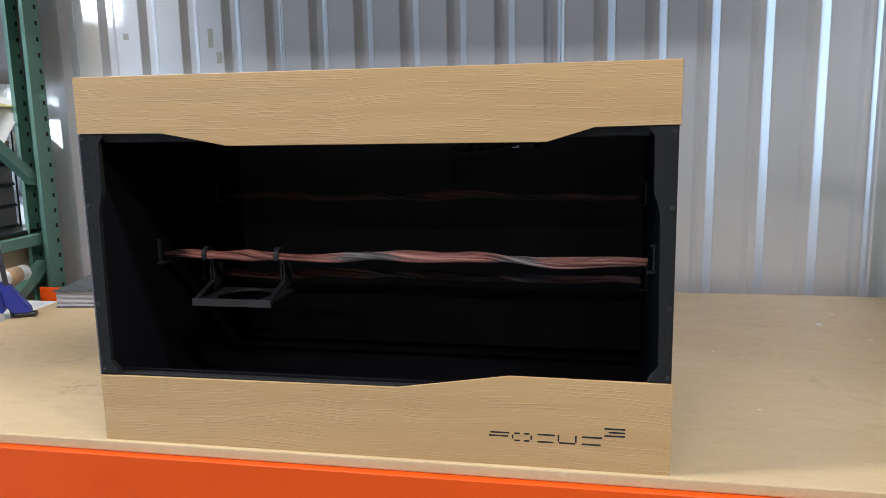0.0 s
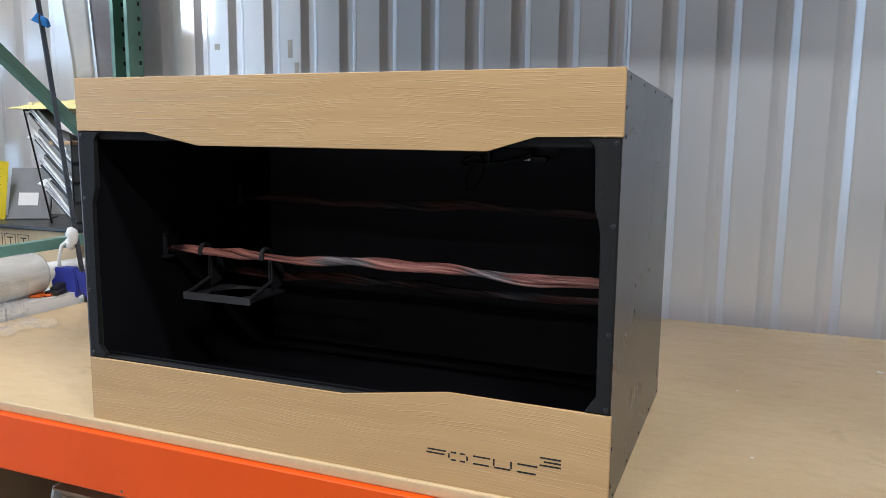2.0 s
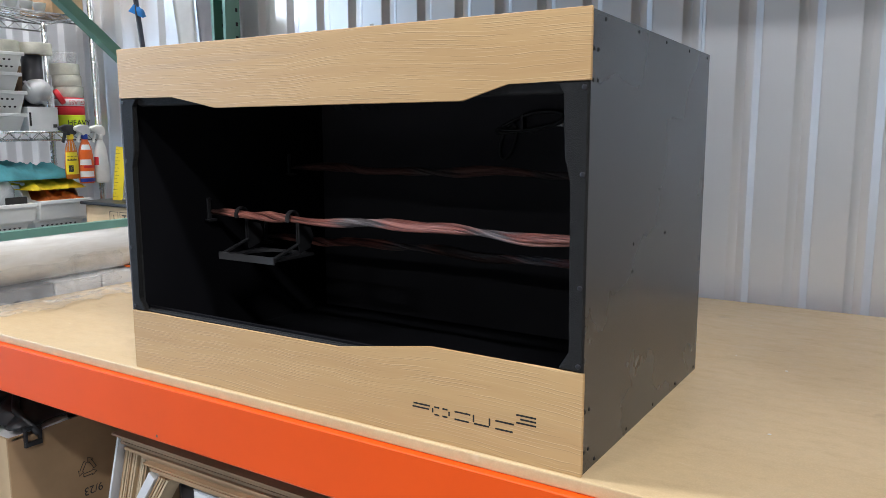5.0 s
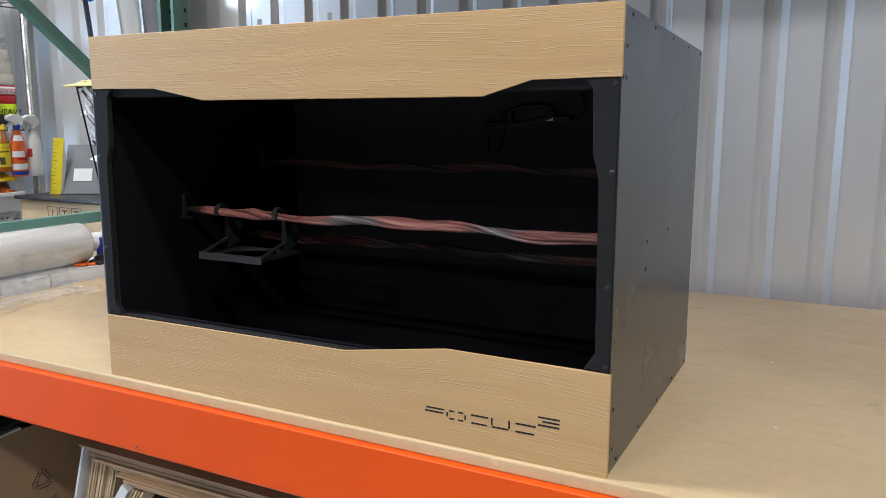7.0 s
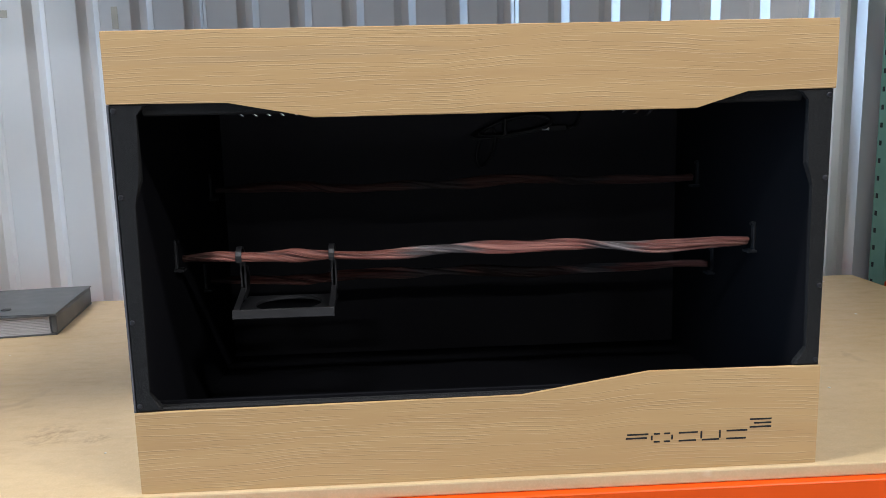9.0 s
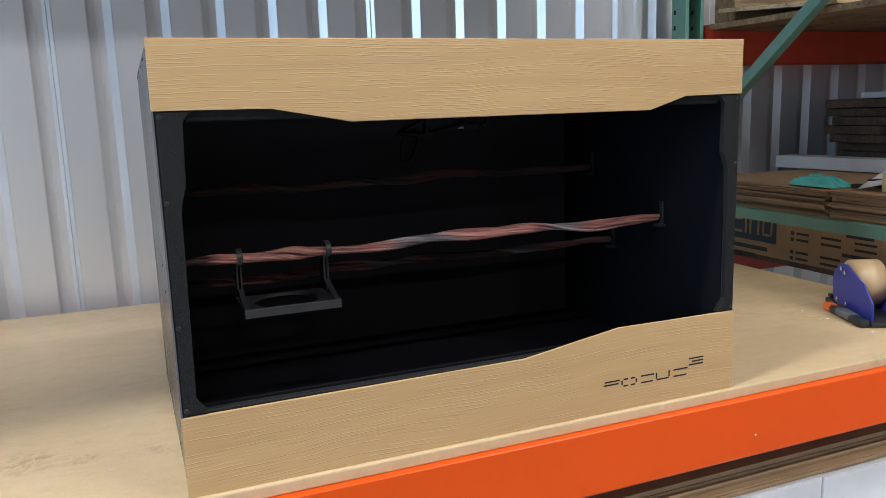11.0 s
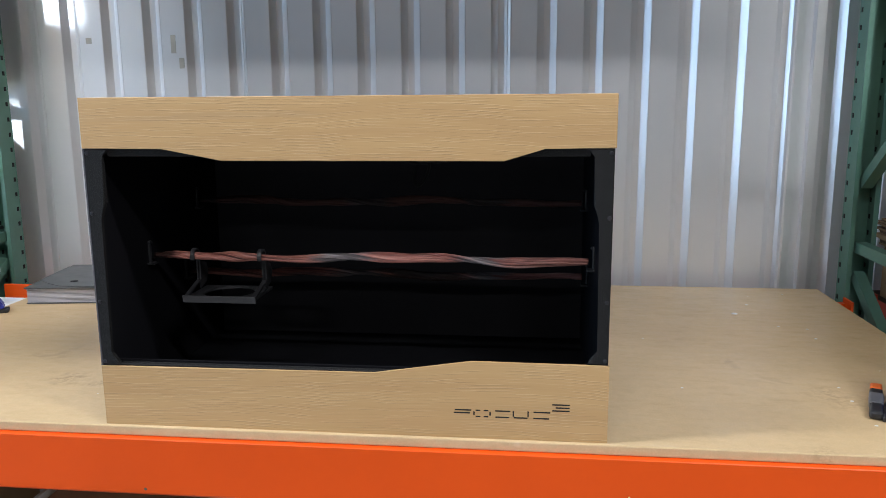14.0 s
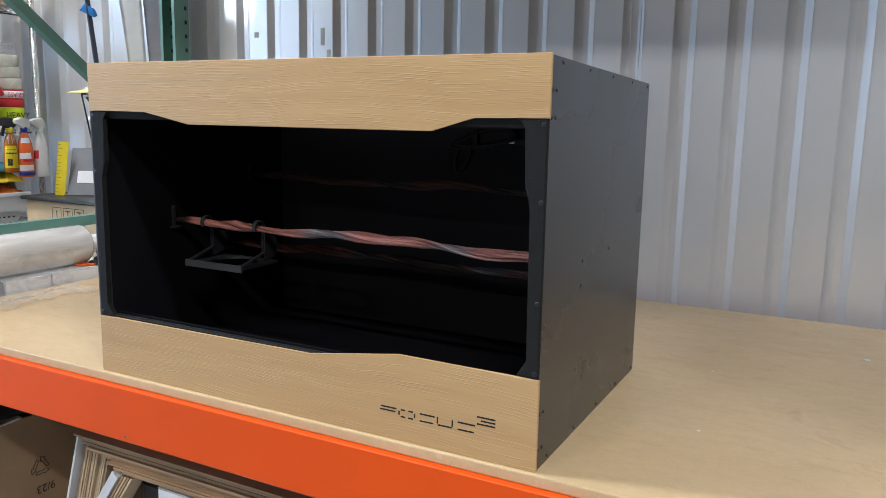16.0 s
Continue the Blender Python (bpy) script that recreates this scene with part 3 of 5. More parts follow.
# moulded frame pieces round the opening
for s in (-1, 1):
    zb = T + 0.140 if s > 0 else T + 0.1125
    out = [(HW - 0.0025, zb), (HW - 0.0025, T + 0.5065), (HW - 0.049, T + 0.5065), (HW - 0.033, T + 0.494),
           (HW - 0.033, T + 0.413), (HW - 0.0225, T + 0.383), (HW - 0.0195, zb + 0.024), (HW - 0.034, zb + 0.006), (HW - 0.036, zb + 0.001)]
    out = [(s * p[0], p[1]) for p in out]
    bm = prism(bmesh.new(), out, 0.001, 0.012, "y")
    bmesh.ops.bevel(bm, geom=[e for e in bm.edges if all(abs(v.co.y - 0.001) < 1e-5 for v in e.verts)], offset=0.002, segments=1, affect="EDGES")
    fr = part("side_frame", bm, "frame", cab, "textured black moulded frame")
    for z in (T + 0.499, T + 0.393, T + (0.250 if s > 0 else 0.233), T + (0.148 if s > 0 else 0.121)):
        sc = lathe(bmesh.new(), [(0.0036, 0.0012), (0.0036, -0.0002), (0.0026, -0.0011), (0.0009, -0.0007)], (s * (HW - 0.008), 0.0008, z), 14, "y")
        scr = part("screw", sc, "screw", fr, "black cross-head screw")
# thin grey strip, left side only: paints the daylight caught by the frame's edge
part("lit_edge", B(-HW, -HW + 0.0022, 0.0008, 0.0057, T + 0.1125, T + 0.5065), "grey_dark", cab, "grey strip painted as the daylit left edge of the frame")
bm = bmesh.new()
prism(bm, [(0.0062, T + 0.520), (0.0062, T + 0.5065), (0.011, T + 0.494), (0.018, T + 0.492), (0.018, T + 0.520)], -HW + 0.04, HW - 0.04, "x")
part("top_rail", bm, "frame", cab, "chamfered black top rail")
bm = bmesh.new()
prism(bm, [(0.0062, T + 0.100), (0.0062, T + 0.1145), (0.008, T + 0.1165), (0.010, T + 0.1145), (0.014, T + 0.1145), (0.015, T + 0.1165), (0.018, T + 0.1165), (0.019, T + 0.100)], -HW + 0.02, HW - 0.02, "x")
part("bottom_track", bm, "frame", cab, "ribbed black door track")
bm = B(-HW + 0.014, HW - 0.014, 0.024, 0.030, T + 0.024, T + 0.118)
part("front_dam", bm, "inner_shaded", cab)


# ---- perches ----
def perch(y, z, seed, label, mat="root"):
    rnd = random.Random(seed)
    ob = thing("perch", label, "perch", (0, y, z), "perches")
    n = 190
    ph = [rnd.uniform(0, 6.28) for _ in range(6)]
    pts, rad = [], []
    for i in range(n + 1):
        x = -0.430 + 0.860 * i / n
        fade = min(1, (0.43 - abs(x)) / 0.06)
        pts.append((x, y + 0.0022 * math.sin(9 * x + ph[0]) * fade, z + fade * (0.0028 * math.sin(13 * x + ph[1]) + 0.0016 * math.sin(31 * x + ph[2]))))
        rad.append(0.0074 * (0.80 + 0.20 * min(1, (0.43 - abs(x)) / 0.05)) * (1 + 0.13 * math.sin(19 * x + ph[3]) + 0.09 * math.sin(47 * x + ph[4])))

    # the mesh columns follow the strands round the bar; their angle is kept as a map for the fibres
    seg = 44
    bm = bmesh.new()
    uv = bm.loops.layers.uv.new("strand")
    rings = []
    for i, (p, r) in enumerate(zip(pts, rad)):
        x = p[0]
        tw = ph[5] + 6.5 * x + sum(1.2 * math.tanh((x - c) / w) for c, w in ((-0.265, 0.035), (-0.05, 0.045), (0.205, 0.042)))
        ring = []
        for k in range(seg):
            th = 2 * math.pi * k / seg
            lobe = 1.08 + 0.20 * math.cos(2 * th) + 0.06 * math.cos(5 * th + 14 * x) + 0.05 * math.sin(33 * x + 3 * th)
            # narrow creases between the strands, wandering and closing along the bar
            for at, depth, run in ((0.5, 0.42, 9.0), (1.9, 0.30, 13.0), (3.2, 0.38, 11.0), (4.9, 0.34, 15.0)):
                d = (th - at - 0.45 * math.sin(run * x + at + ph[2]) + math.pi) % (2 * math.pi) - math.pi
                lobe -= depth * (0.65 + 0.35 * math.sin(1.7 * run * x + at * 3 + ph[1])) * math.exp(-(d / 0.20) ** 2)
            ring.append(bm.verts.new((x, p[1] + r * lobe * math.cos(th + tw), p[2] + r * lobe * math.sin(th + tw))))
        rings.append(ring)
    for ra, rb in zip(rings, rings[1:]):
        for k in range(seg):
            f = bm.faces.new((ra[k], ra[(k + 1) % seg], rb[(k + 1) % seg], rb[k]))
            f.smooth = True
            for loop, kk in zip(f.loops, (k, k + 1, k + 1, k)):
                th = 2 * math.pi * kk / seg
                loop[uv].uv = (math.cos(th), math.sin(th))
    bm.faces.new(rings[0][::-1])
    bm.faces.new(rings[-1])
    part("branch", bm, mat, ob, "twisted reddish root wood" if mat != "root_shaded" else "root wood coloured dark as in deep shade")
    for s in (-1, 1):
        xw = s * (side_x - 0.0136)
        bm = bmesh.new()
        a, b = sorted((xw, xw - s * 0.004))
        box(bm, a, b, y - 0.0045, y + 0.0045, z - 0.017, z + 0.029, bevel=0.001)
        a, b = sorted((xw, xw - s * 0.014))
        box(bm, a, b, y - 0.011, y + 0.011, z - 0.0185, z - 0.014, bevel=0.001)
        bk = part("wall_bracket", bm, "bracket", ob, "black plastic wall bracket")
        a, b = sorted((xw - s * 0.004, xw - s * 0.0075))
        part("screw", lathe(bmesh.new(), [(0.003, a), (0.003, b)], (0, y, z + 0.026), 10, "x"), "screw", bk)
    return ob


perch(0.180, T + 0.284, 4, "twisted reddish root-wood perch between the enclosure's side walls")
perch(0.337, T + 0.219, 9, "twisted reddish root-wood perch, low and further back, with a dark stretch", "root_rear")
perch(0.417, T + 0.366, 15, "root-wood perch high at the back wall, its shade put into the colour", "root_shaded")

# ---- the feeding ledge hung on the front perch ----
led = thing("feeding_ledge", "black plastic feeding ledge hooked over the front perch", "feeding ledge", (-0.278, 0.18, T + 0.2))
lz = T + 0.2085
for x in (-0.3455, -0.2085):
    bm = bmesh.new()
    w = 0.0042
    yc, zc, r = 0.180, T + 0.284, 0.0125
    inner, outer = [], []
    for k in range(0, 11):
        a = radians(205 - 20.5 * k)
        inner.append((yc + r * math.cos(a), zc + r * math.sin(a)))
        outer.append((yc + (r + 0.0032) * math.cos(a), zc + (r + 0.0032) * math.sin(a)))
    path_in = inner + [(yc + r, T + 0.234), (0.127, lz + 0.006)]
    path_out = outer + [(yc + r + 0.0036, T + 0.2325), (0.127, lz + 0.0015)]
    prism(bm, path_in + path_out[::-1], x - w, x + w, "x")
    prism(bm, [(yc + r, T + 0.268), (yc + r + 0.004, T + 0.270), (0.228, T + 0.262), (0.236, T + 0.244), (0.226, T + 0.222), (yc + r + 0.004, T + 0.214), (yc + r, T + 0.234)], x - 0.0015, x + 0.0015, "x")
    part("hook", bm, "bracket", led, "bent black hook strap")
bm = B(-0.3505, -0.2040, 0.1215, 0.1265, lz - 0.006, lz + 0.0075, bevel=0.0006)
part("front_bar", bm, "ledge", led)
bm = bmesh.new()
cx, cy, hole = -0.2775, 0.182, 0.050
inner = [(cx + hole * math.cos(2 * math.pi * k / 48), cy + hole * math.sin(2 * math.pi * k / 48)) for k in range(48)]
outer = []
for k in range(48):
    a = 2 * math.pi * k / 48
    c, s = math.cos(a), math.sin(a)
    f = min(0.0705 / max(abs(c), 1e-6), 0.0555 / max(abs(s), 1e-6))
    outer.append((cx + c * f, cy + s * f))
for za, zb in ((lz - 0.0025, lz + 0.0025),):
    rings = [[bm.verts.new((x, y, z)) for x, y in ring] for ring, z in ((inner, za), (outer, za), (outer, zb), (inner, zb))]
    for r0, r1 in zip(rings, rings[1:] + rings[:1]):
        for k in range(48):
            bm.faces.new((r0[k], r0[(k + 1) % 48], r1[(k + 1) % 48], r1[k]))
part("ring_plate", bm, "bracket", led, "black plate with a round cup hole")

# ---- dark routed marks on the lower fascia ----
zt, zb2, th = T + 0.0535, T + 0.0398, 0.0024
marks = []
for k, (xa, xb) in enumerate(((0.191, 0.222), (0.2255, 0.256), (0.262, 0.290), (0.294, 0.322), (0.328, 0.359))):
    if k == 3:
        marks += [(xa, xa + th, zb2 + 0.003, zt), (xb - th, xb, zb2 + 0.003, zt), (xa + 0.002, xb - 0.002, zb2, zb2 + th)]
    elif k == 1:
        marks += [(xa + 0.004, xb - 0.018, z, z + th) for z in (zt - th, zb2)] + [(xb - 0.0125, xb - 0.004, z, z + th) for z in (zt - th, zb2)]
        marks += [(xa, xa + th, zb2 + 0.0035, zt - 0.0035), (xb - th, xb, zb2 + 0.0035, zt - 0.0035)]
    else:
        marks += [(xa + 0.002, xb, zt - th, zt), (xa + (0 if k == 0 else 0.002), xb - 0.002, zb2 + (0.006 if k == 0 else 0), zb2 + th + (0.006 if k == 0 else 0))]
for dz in (0.0, 0.0055, 0.011):
    marks.append((0.362 + (0.006 if dz == 0.0055 else 0), 0.392, T + 0.0550 + dz, T + 0.0550 + dz + th))
for xa, xb, za, zc in marks:
    part("logo_bar", B(xa, xb, -0.0004, 0.0002, za, zc), "dark", low, "dark routed bar")

# ---- power cable hanging on the back wall ----
cab_y = DEPTH - 0.025
cable = thing("power_cable", "black power cable bundled in loops on the back wall", "cable", (0.12, cab_y, T + 0.46))
pts = []
for k in range(61):
    a = k / 60 * 2 * math.pi
    pts.append((0.115 + 0.075 * math.cos(a) * (1 - 0.25 * math.sin(a)), cab_y + 0.003 * math.sin(3 * a), T + 0.462 + 0.016 * math.sin(a) + 0.012 * math.cos(a)))
part("loop", tube(bmesh.new(), pts, 0.0032, 8, False), "cable", cable)
part("loop", tube(bmesh.new(), [(x * 0.9 + 0.018, y - 0.006, z * 0.94 + (T + 0.46) * 0.06 + 0.004) for x, y, z in pts], 0.0032, 8, False), "cable", cable)
pts = []
for k in range(41):
    a = k / 40 * 2 * math.pi
    pts.append((0.075 + 0.016 * math.sin(a) - 0.02 * (1 - math.cos(a)) * 0.5, cab_y + 0.001 * k / 40, T + 0.425 + 0.036 * math.cos(a)))
part("loop", tube(bmesh.new(), pts, 0.0032, 8, False), "cable", cable)
part("cable_tie", B(0.098, 0.104, cab_y - 0.012, cab_y + 0.006, T + 0.448, T + 0.480, bevel=0.001), "cable", cable)
pl = part("plug_shell", B(0.188, 0.222, cab_y - 0.006, cab_y + 0.006, T + 0.4525, T + 0.4645, bevel=0.002), "cable", cable)
part("plug_tip", B(0.174, 0.188, cab_y - 0.0045, cab_y + 0.0045, T + 0.4545, T + 0.4625, bevel=0.0005), "chrome", pl, "bright metal plug tip")
part("lead", tube(bmesh.new(), [(0.222, cab_y, T + 0.458), (0.24, cab_y, T + 0.462), (0.25, cab_y, T + 0.485), (0.235, cab_y, T + 0.52), (0.22, cab_y + 0.004, T + 0.545)], 0.003, 8), "cable", cable)

# ---- writing and small helpers ----
def lettering(name, words, size, m, mat, parent, label=""):
    cu = bpy.data.curves.new(name, "FONT")
    cu.body, cu.size, cu.extrude, cu.align_x, cu.align_y = words, size, 0.0002, "CENTER", "CENTER"
    tmp = bpy.data.objects.new(name, cu)
    me = bpy.data.meshes.new_from_object(tmp)
    bpy.data.objects.remove(tmp)
    me.transform(m)
    me.materials.append(M[mat])
    ob = new(name, me)
    ob.parent = parent
    if parent.type == "EMPTY":
        ob.matrix_parent_inverse = parent.matrix_basis.inverted()
    return tagged(ob, label) if label else ob


def plain(name, colour, rough=0.5, **kw):
    M[name] = worn(name, colour, rough, 0, kw.get("vary", 0.08), kw.get("scale", 20), kw.get("bump", 0.05))


plain("wine", (0.16, 0.01, 0.015))
plain("signal_red", (0.62, 0.02, 0.03))
plain("lime", (0.62, 0.78, 0.02))
plain("amber", (0.55, 0.16, 0.015), 0.2)
plain("label_orange", (0.80, 0.14, 0.02), 0.35)
plain("cloth_yellow", (0.75, 0.55, 0.02), 0.9, vary=0.25, bump=0.4)
plain("cloth_orange", (0.62, 0.16, 0.03), 0.9, vary=0.3, bump=0.4)
plain("cloth_blue", (0.07, 0.27, 0.30), 0.9, vary=0.25, bump=0.4)
plain("pale_yellow", (0.72, 0.64, 0.28), 0.8)
plain("mask_grey", (0.52, 0.52, 0.52), 0.4)
plain("bottle_white", (0.75, 0.74, 0.70), 0.35)
plain("deep_blue", (0.01, 0.04, 0.30), 0.35)
plain("slate", (0.16, 0.165, 0.175), 0.45)
plain("black_plastic", (0.018, 0.018, 0.02), 0.4)
plain("bright_orange", (0.85, 0.16, 0.02), 0.4)
plain("tape_tan", (0.50, 0.34, 0.18), 0.35)
plain("sheet_grey", (0.34, 0.33, 0.35), 0.6)


def clear_film(name, tint, rough, see):
    m = material(name, rough, 0, tint)
    n = Nodes(m)
    n.b.inputs["IOR"].default_value = 1.45
    tr = n.add("ShaderNodeBsdfTransparent")
    mx = n.add("ShaderNodeMixShader")
    v = n.coords((1, 1, 1))
    f = n.noise(v, 14, 4, 0.6, 1.0)
    n.link(n.ramp(f, [(0.3, (max(0, see - 0.15),) * 3), (0.7, (min(1, see + 0.12),) * 3)]), mx.inputs[0])
    n.link(n.b.outputs[0], mx.inputs[1])
    n.link(tr.outputs[0], mx.inputs[2])
    n.link(mx.outputs[0], n.t.nodes["Material Output"].inputs[0])
    n.bump(f, 0.8, 0.006)
    return m


M["film"] = clear_film("clear_film", (0.85, 0.85, 0.85), 0.05, 0.86)
M["clear_tape"] = clear_film("clear_tape", (0.80, 0.78, 0.66), 0.25, 0.25)
M["clear_bottle"] = clear_film("clear_bottle", (0.7, 0.72, 0.72), 0.15, 0.55)


def wrap_film():
    m = material("wrapped_film", 0.22, 0, (0.62, 0.63, 0.64))
    n = Nodes(m)
    v = n.coords((3, 3, 25))
    f = n.noise(v, 1.5, 5, 0.6, 1.0)
    n.colour(n.ramp(f, [(0.3, (0.52, 0.49, 0.43)), (0.7, (0.72, 0.71, 0.68))]))
    n.bump(f, 0.25, 0.003)
    n.b.inputs["Coat Weight"].default_value = 0.6
    n.b.inputs["Coat Roughness"].default_value = 0.08
    return m


M["wrap"] = wrap_film()


def crumpled(x0, x1, y0, y1, z, height, seed, nx=22, ny=16, fall=0.6):
    """A crumpled cloth: an uneven sheet with folds, edges drawn in, closed underneath."""
    bm = bmesh.new()
    top, low = [], []
    for j in range(ny + 1):
        for i in range(nx + 1):
            u, w = i / nx, j / ny
            edge = min(u, 1 - u, w, 1 - w) * 2
            p = Vector((u * 4 + seed, w * 3, seed * 1.7))
            f = noise.noise(p * 1.3) * 0.5 + noise.noise(p * 3.1) * 0.3 + abs(noise.noise(p * 5.3)) * 0.4
            h = height * max(0.05, min(1, edge * 2.2) ** fall * (0.62 + 0.62 * f))
            jx = 0.06 * (x1 - x0) * noise.noise(p * 2.2 + Vector((9, 0, 0)))
            jy = 0.06 * (y1 - y0) * noise.noise(p * 2.2 + Vector((0, 9, 0)))
            x, y = x0 + (x1 - x0) * u + jx, y0 + (y1 - y0) * w + jy
            top.append(bm.verts.new((x, y, z + h)))
            low.append(bm.verts.new((x, y, z)))
    k = nx + 1
    for j in range(ny):
        for i in range(nx):
            a = j * k + i
            f = bm.faces.new((top[a], top[a + 1], top[a + k + 1], top[a + k]))
            f.smooth = True
            bm.faces.new((low[a], low[a + k], low[a + k + 1], low[a + 1]))
    for i in range(nx):
        for j in (0, ny):
            a = j * k + i
            bm.faces.new((top[a], low[a], low[a + 1], top[a + 1]))
    for j in range(ny):
        for i in (0, nx):
            a = j * k + i
            bm.faces.new((top[a], low[a], low[a + k], top[a + k]))
    return bm


def carton(name, x0, x1, y0, y1, z0, z1, mat, label, category="carton", group=""):
    """A closed cardboard box: walls, top flaps with a seam, a strip of tape."""
    ob = thing(name, label, category, ((x0 + x1) / 2, (y0 + y1) / 2, z0), group)
    part("body", B(x0, x1, y0, y1, z0, z1 - 0.003, bevel=0.003), mat, ob)
    ym = (y0 + y1) / 2
    part("flap", B(x0, x1, y0, ym - 0.0015, z1 - 0.0028, z1, bevel=0.001), mat, ob)
    part("flap", B(x0, x1, ym + 0.0015, y1, z1 - 0.0028, z1, bevel=0.001), mat, ob)
    return ob


# ---- chrome wire shelving, its long side turned to the bench ----
before = set(bpy.data.objects)
SX0, SX1, SY0, SY1 = -2.62, -1.965, 0.93, 1.285
shelf = thing("wire_shelving", "chrome wire shelving unit loaded with supplies against the wall", "shelving", ((SX0 + SX1) / 2, 1.1, 0))
for x in (SX0, SX1):
    for y in (SY0, SY1):
        post = part("post", tube(bmesh.new(), [(x, y, 0.0), (x, y, 2.2)], 0.0125, 12), "chrome", shelf)
        bm = bmesh.new()
        for k in range(42):
            lathe(bm, [(0.0129, 0), (0.0133, 0.0015), (0.0129, 0.003)], (x, y, 0.1 + k * 0.05), 10)
        tagged(part("ring", bm, "chrome", post, "row of groove rings"), kind="stuff")
SHELF_Z = (0.935, 1.345, 1.825)
for z in SHELF_Z:
    sh = part("shelf", tube(bmesh.new(), [(SX0, SY0, z), (SX1, SY0, z)], 0.0035, 8), "chrome", shelf, "welded wire shelf")
    for y in (SY0, SY1):
        for dz in ((0, -0.032) if y == SY1 else (-0.032,)):
            part("rail", tube(bmesh.new(), [(SX0, y, z + dz), (SX1, y, z + dz)], 0.0035, 8), "chrome", sh)
        n = 20
        zig = [(SX0 + (SX1 - SX0) * k / n, y, z - (0.030 if k % 2 else 0.002)) for k in range(n + 1)]
        part("truss_wire", tube(bmesh.new(), zig, 0.0022, 6), "chrome", sh)
    for x in (SX0, SX1):
        part("rail", tube(bmesh.new(), [(x, SY0, z), (x, SY1, z)], 0.0035, 8), "chrome", sh)
    bm = bmesh.new()
    for k in range(26):
        x = SX0 + 0.02 + (SX1 - SX0 - 0.04) * k / 25
        tube(bm, [(x, SY0, z + 0.003), (x, SY1, z + 0.003)], 0.0016, 5)
    tagged(part("deck_wire", bm, "chrome", sh, "row of thin deck wires"), kind="stuff")


def basket(x0, x1, y0, y1, z0, z1, label, mat="white", holes=True):
    """An open stacking basket with a rim, tapered walls and rows of punched holes."""
    ob = thing("storage_basket", label, "basket", ((x0 + x1) / 2, (y0 + y1) / 2, z0), "stacking baskets")
    t, tp = 0.003, 0.018
    lo = [(x0 + tp, y0 + tp), (x1 - tp, y0 + tp), (x1 - tp, y1 - tp), (x0 + tp, y1 - tp)]
    hi = [(x0, y0), (x1, y0), (x1, y1), (x0, y1)]
    bm = bmesh.new()

    def ring(pts, z, d):
        cx, cy = (x0 + x1) / 2, (y0 + y1) / 2
        return [bm.verts.new((x - math.copysign(d, x - cx), y - math.copysign(d, y - cy), z)) for x, y in pts]
    a, b, c, d = ring(lo, z0, 0), ring(hi, z1, 0), ring(hi, z1, t), ring(lo, z0 + t, t)
    for r, q in ((a, b), (b, c), (c, d)):
        for i in range(4):
            bm.faces.new((r[i], r[(i + 1) % 4], q[(i + 1) % 4], q[i]))
    bm.faces.new(a)
    bm.faces.new(d)
    body = part("body", bm, mat, ob)
    rim = bmesh.new()
    box(rim, x0 - 0.006, x1 + 0.006, y0 - 0.006, y0, z1 - 0.012, z1 + 0.002, bevel=0.002)
    box(rim, x1, x1 + 0.006, y0, y1, z1 - 0.012, z1 + 0.002, bevel=0.002)
    part("rim", rim, mat, ob)
    if holes:
        h = bmesh.new()
        rows = max(2, int((z1 - z0) / 0.026))
        for r in range(1, rows):
            f = r / rows
            z = z0 + (z1 - z0) * f
            y = y0 + tp * (1 - f) - 0.0004
            nx = int((x1 - x0 - 0.06) / 0.02)
            for k in range(nx):
                x = x0 + 0.03 + (x1 - x0 - 0.06) * (k + 0.5 * (r % 2)) / nx
                lathe(h, [(0.0055, 0), (0.0055, 0.0006)], (x, y, z), 8, "y")
            xx = x1 - tp * (1 - f) + 0.0004
            ny = int((y1 - y0 - 0.06) / 0.02)
            for k in range(ny):
                yy = y0 + 0.03 + (y1 - y0 - 0.06) * (k + 0.5 * (r % 2)) / ny
                lathe(h, [(0.0055, 0), (0.0055, 0.0006)], (xx, yy, z), 8, "x")
        tagged(part("hole", h, "dark", body, "rows of small round holes"), kind="stuff")
    return ob


S1 = SHELF_Z[1] + 0.005
basket(-2.60, -2.272, 0.95, 1.22, S1, S1 + 0.068, "white plastic stacking basket on the wire shelf", holes=False)
basket(-2.59, -2.262, 0.955, 1.22, S1 + 0.068, S1 + 0.157, "white perforated stacking basket in a stack")
basket(-2.61, -2.282, 0.95, 1.22, S1 + 0.157, S1 + 0.228, "white plastic stacking basket in a stack", holes=False)
basket(-2.59, -2.262, 0.955, 1.22, S1 + 0.228, S1 + 0.309, "white perforated stacking basket on top of a stack")
wb = carton("white_box", -2.258, -2.129, 0.955, 1.16, S1, S1 + 0.098, "paper", "small white carton with a printed mark on the wire shelf", "box")
part("printed_mark", B(-2.155, -2.138, 0.9535, 0.9548, S1 + 0.014, S1 + 0.028), "ink", wb)
part("printed_mark", B(-2.254, -2.246, 0.9535, 0.9548, S1 + 0.02, S1 + 0.075), "ink", wb)


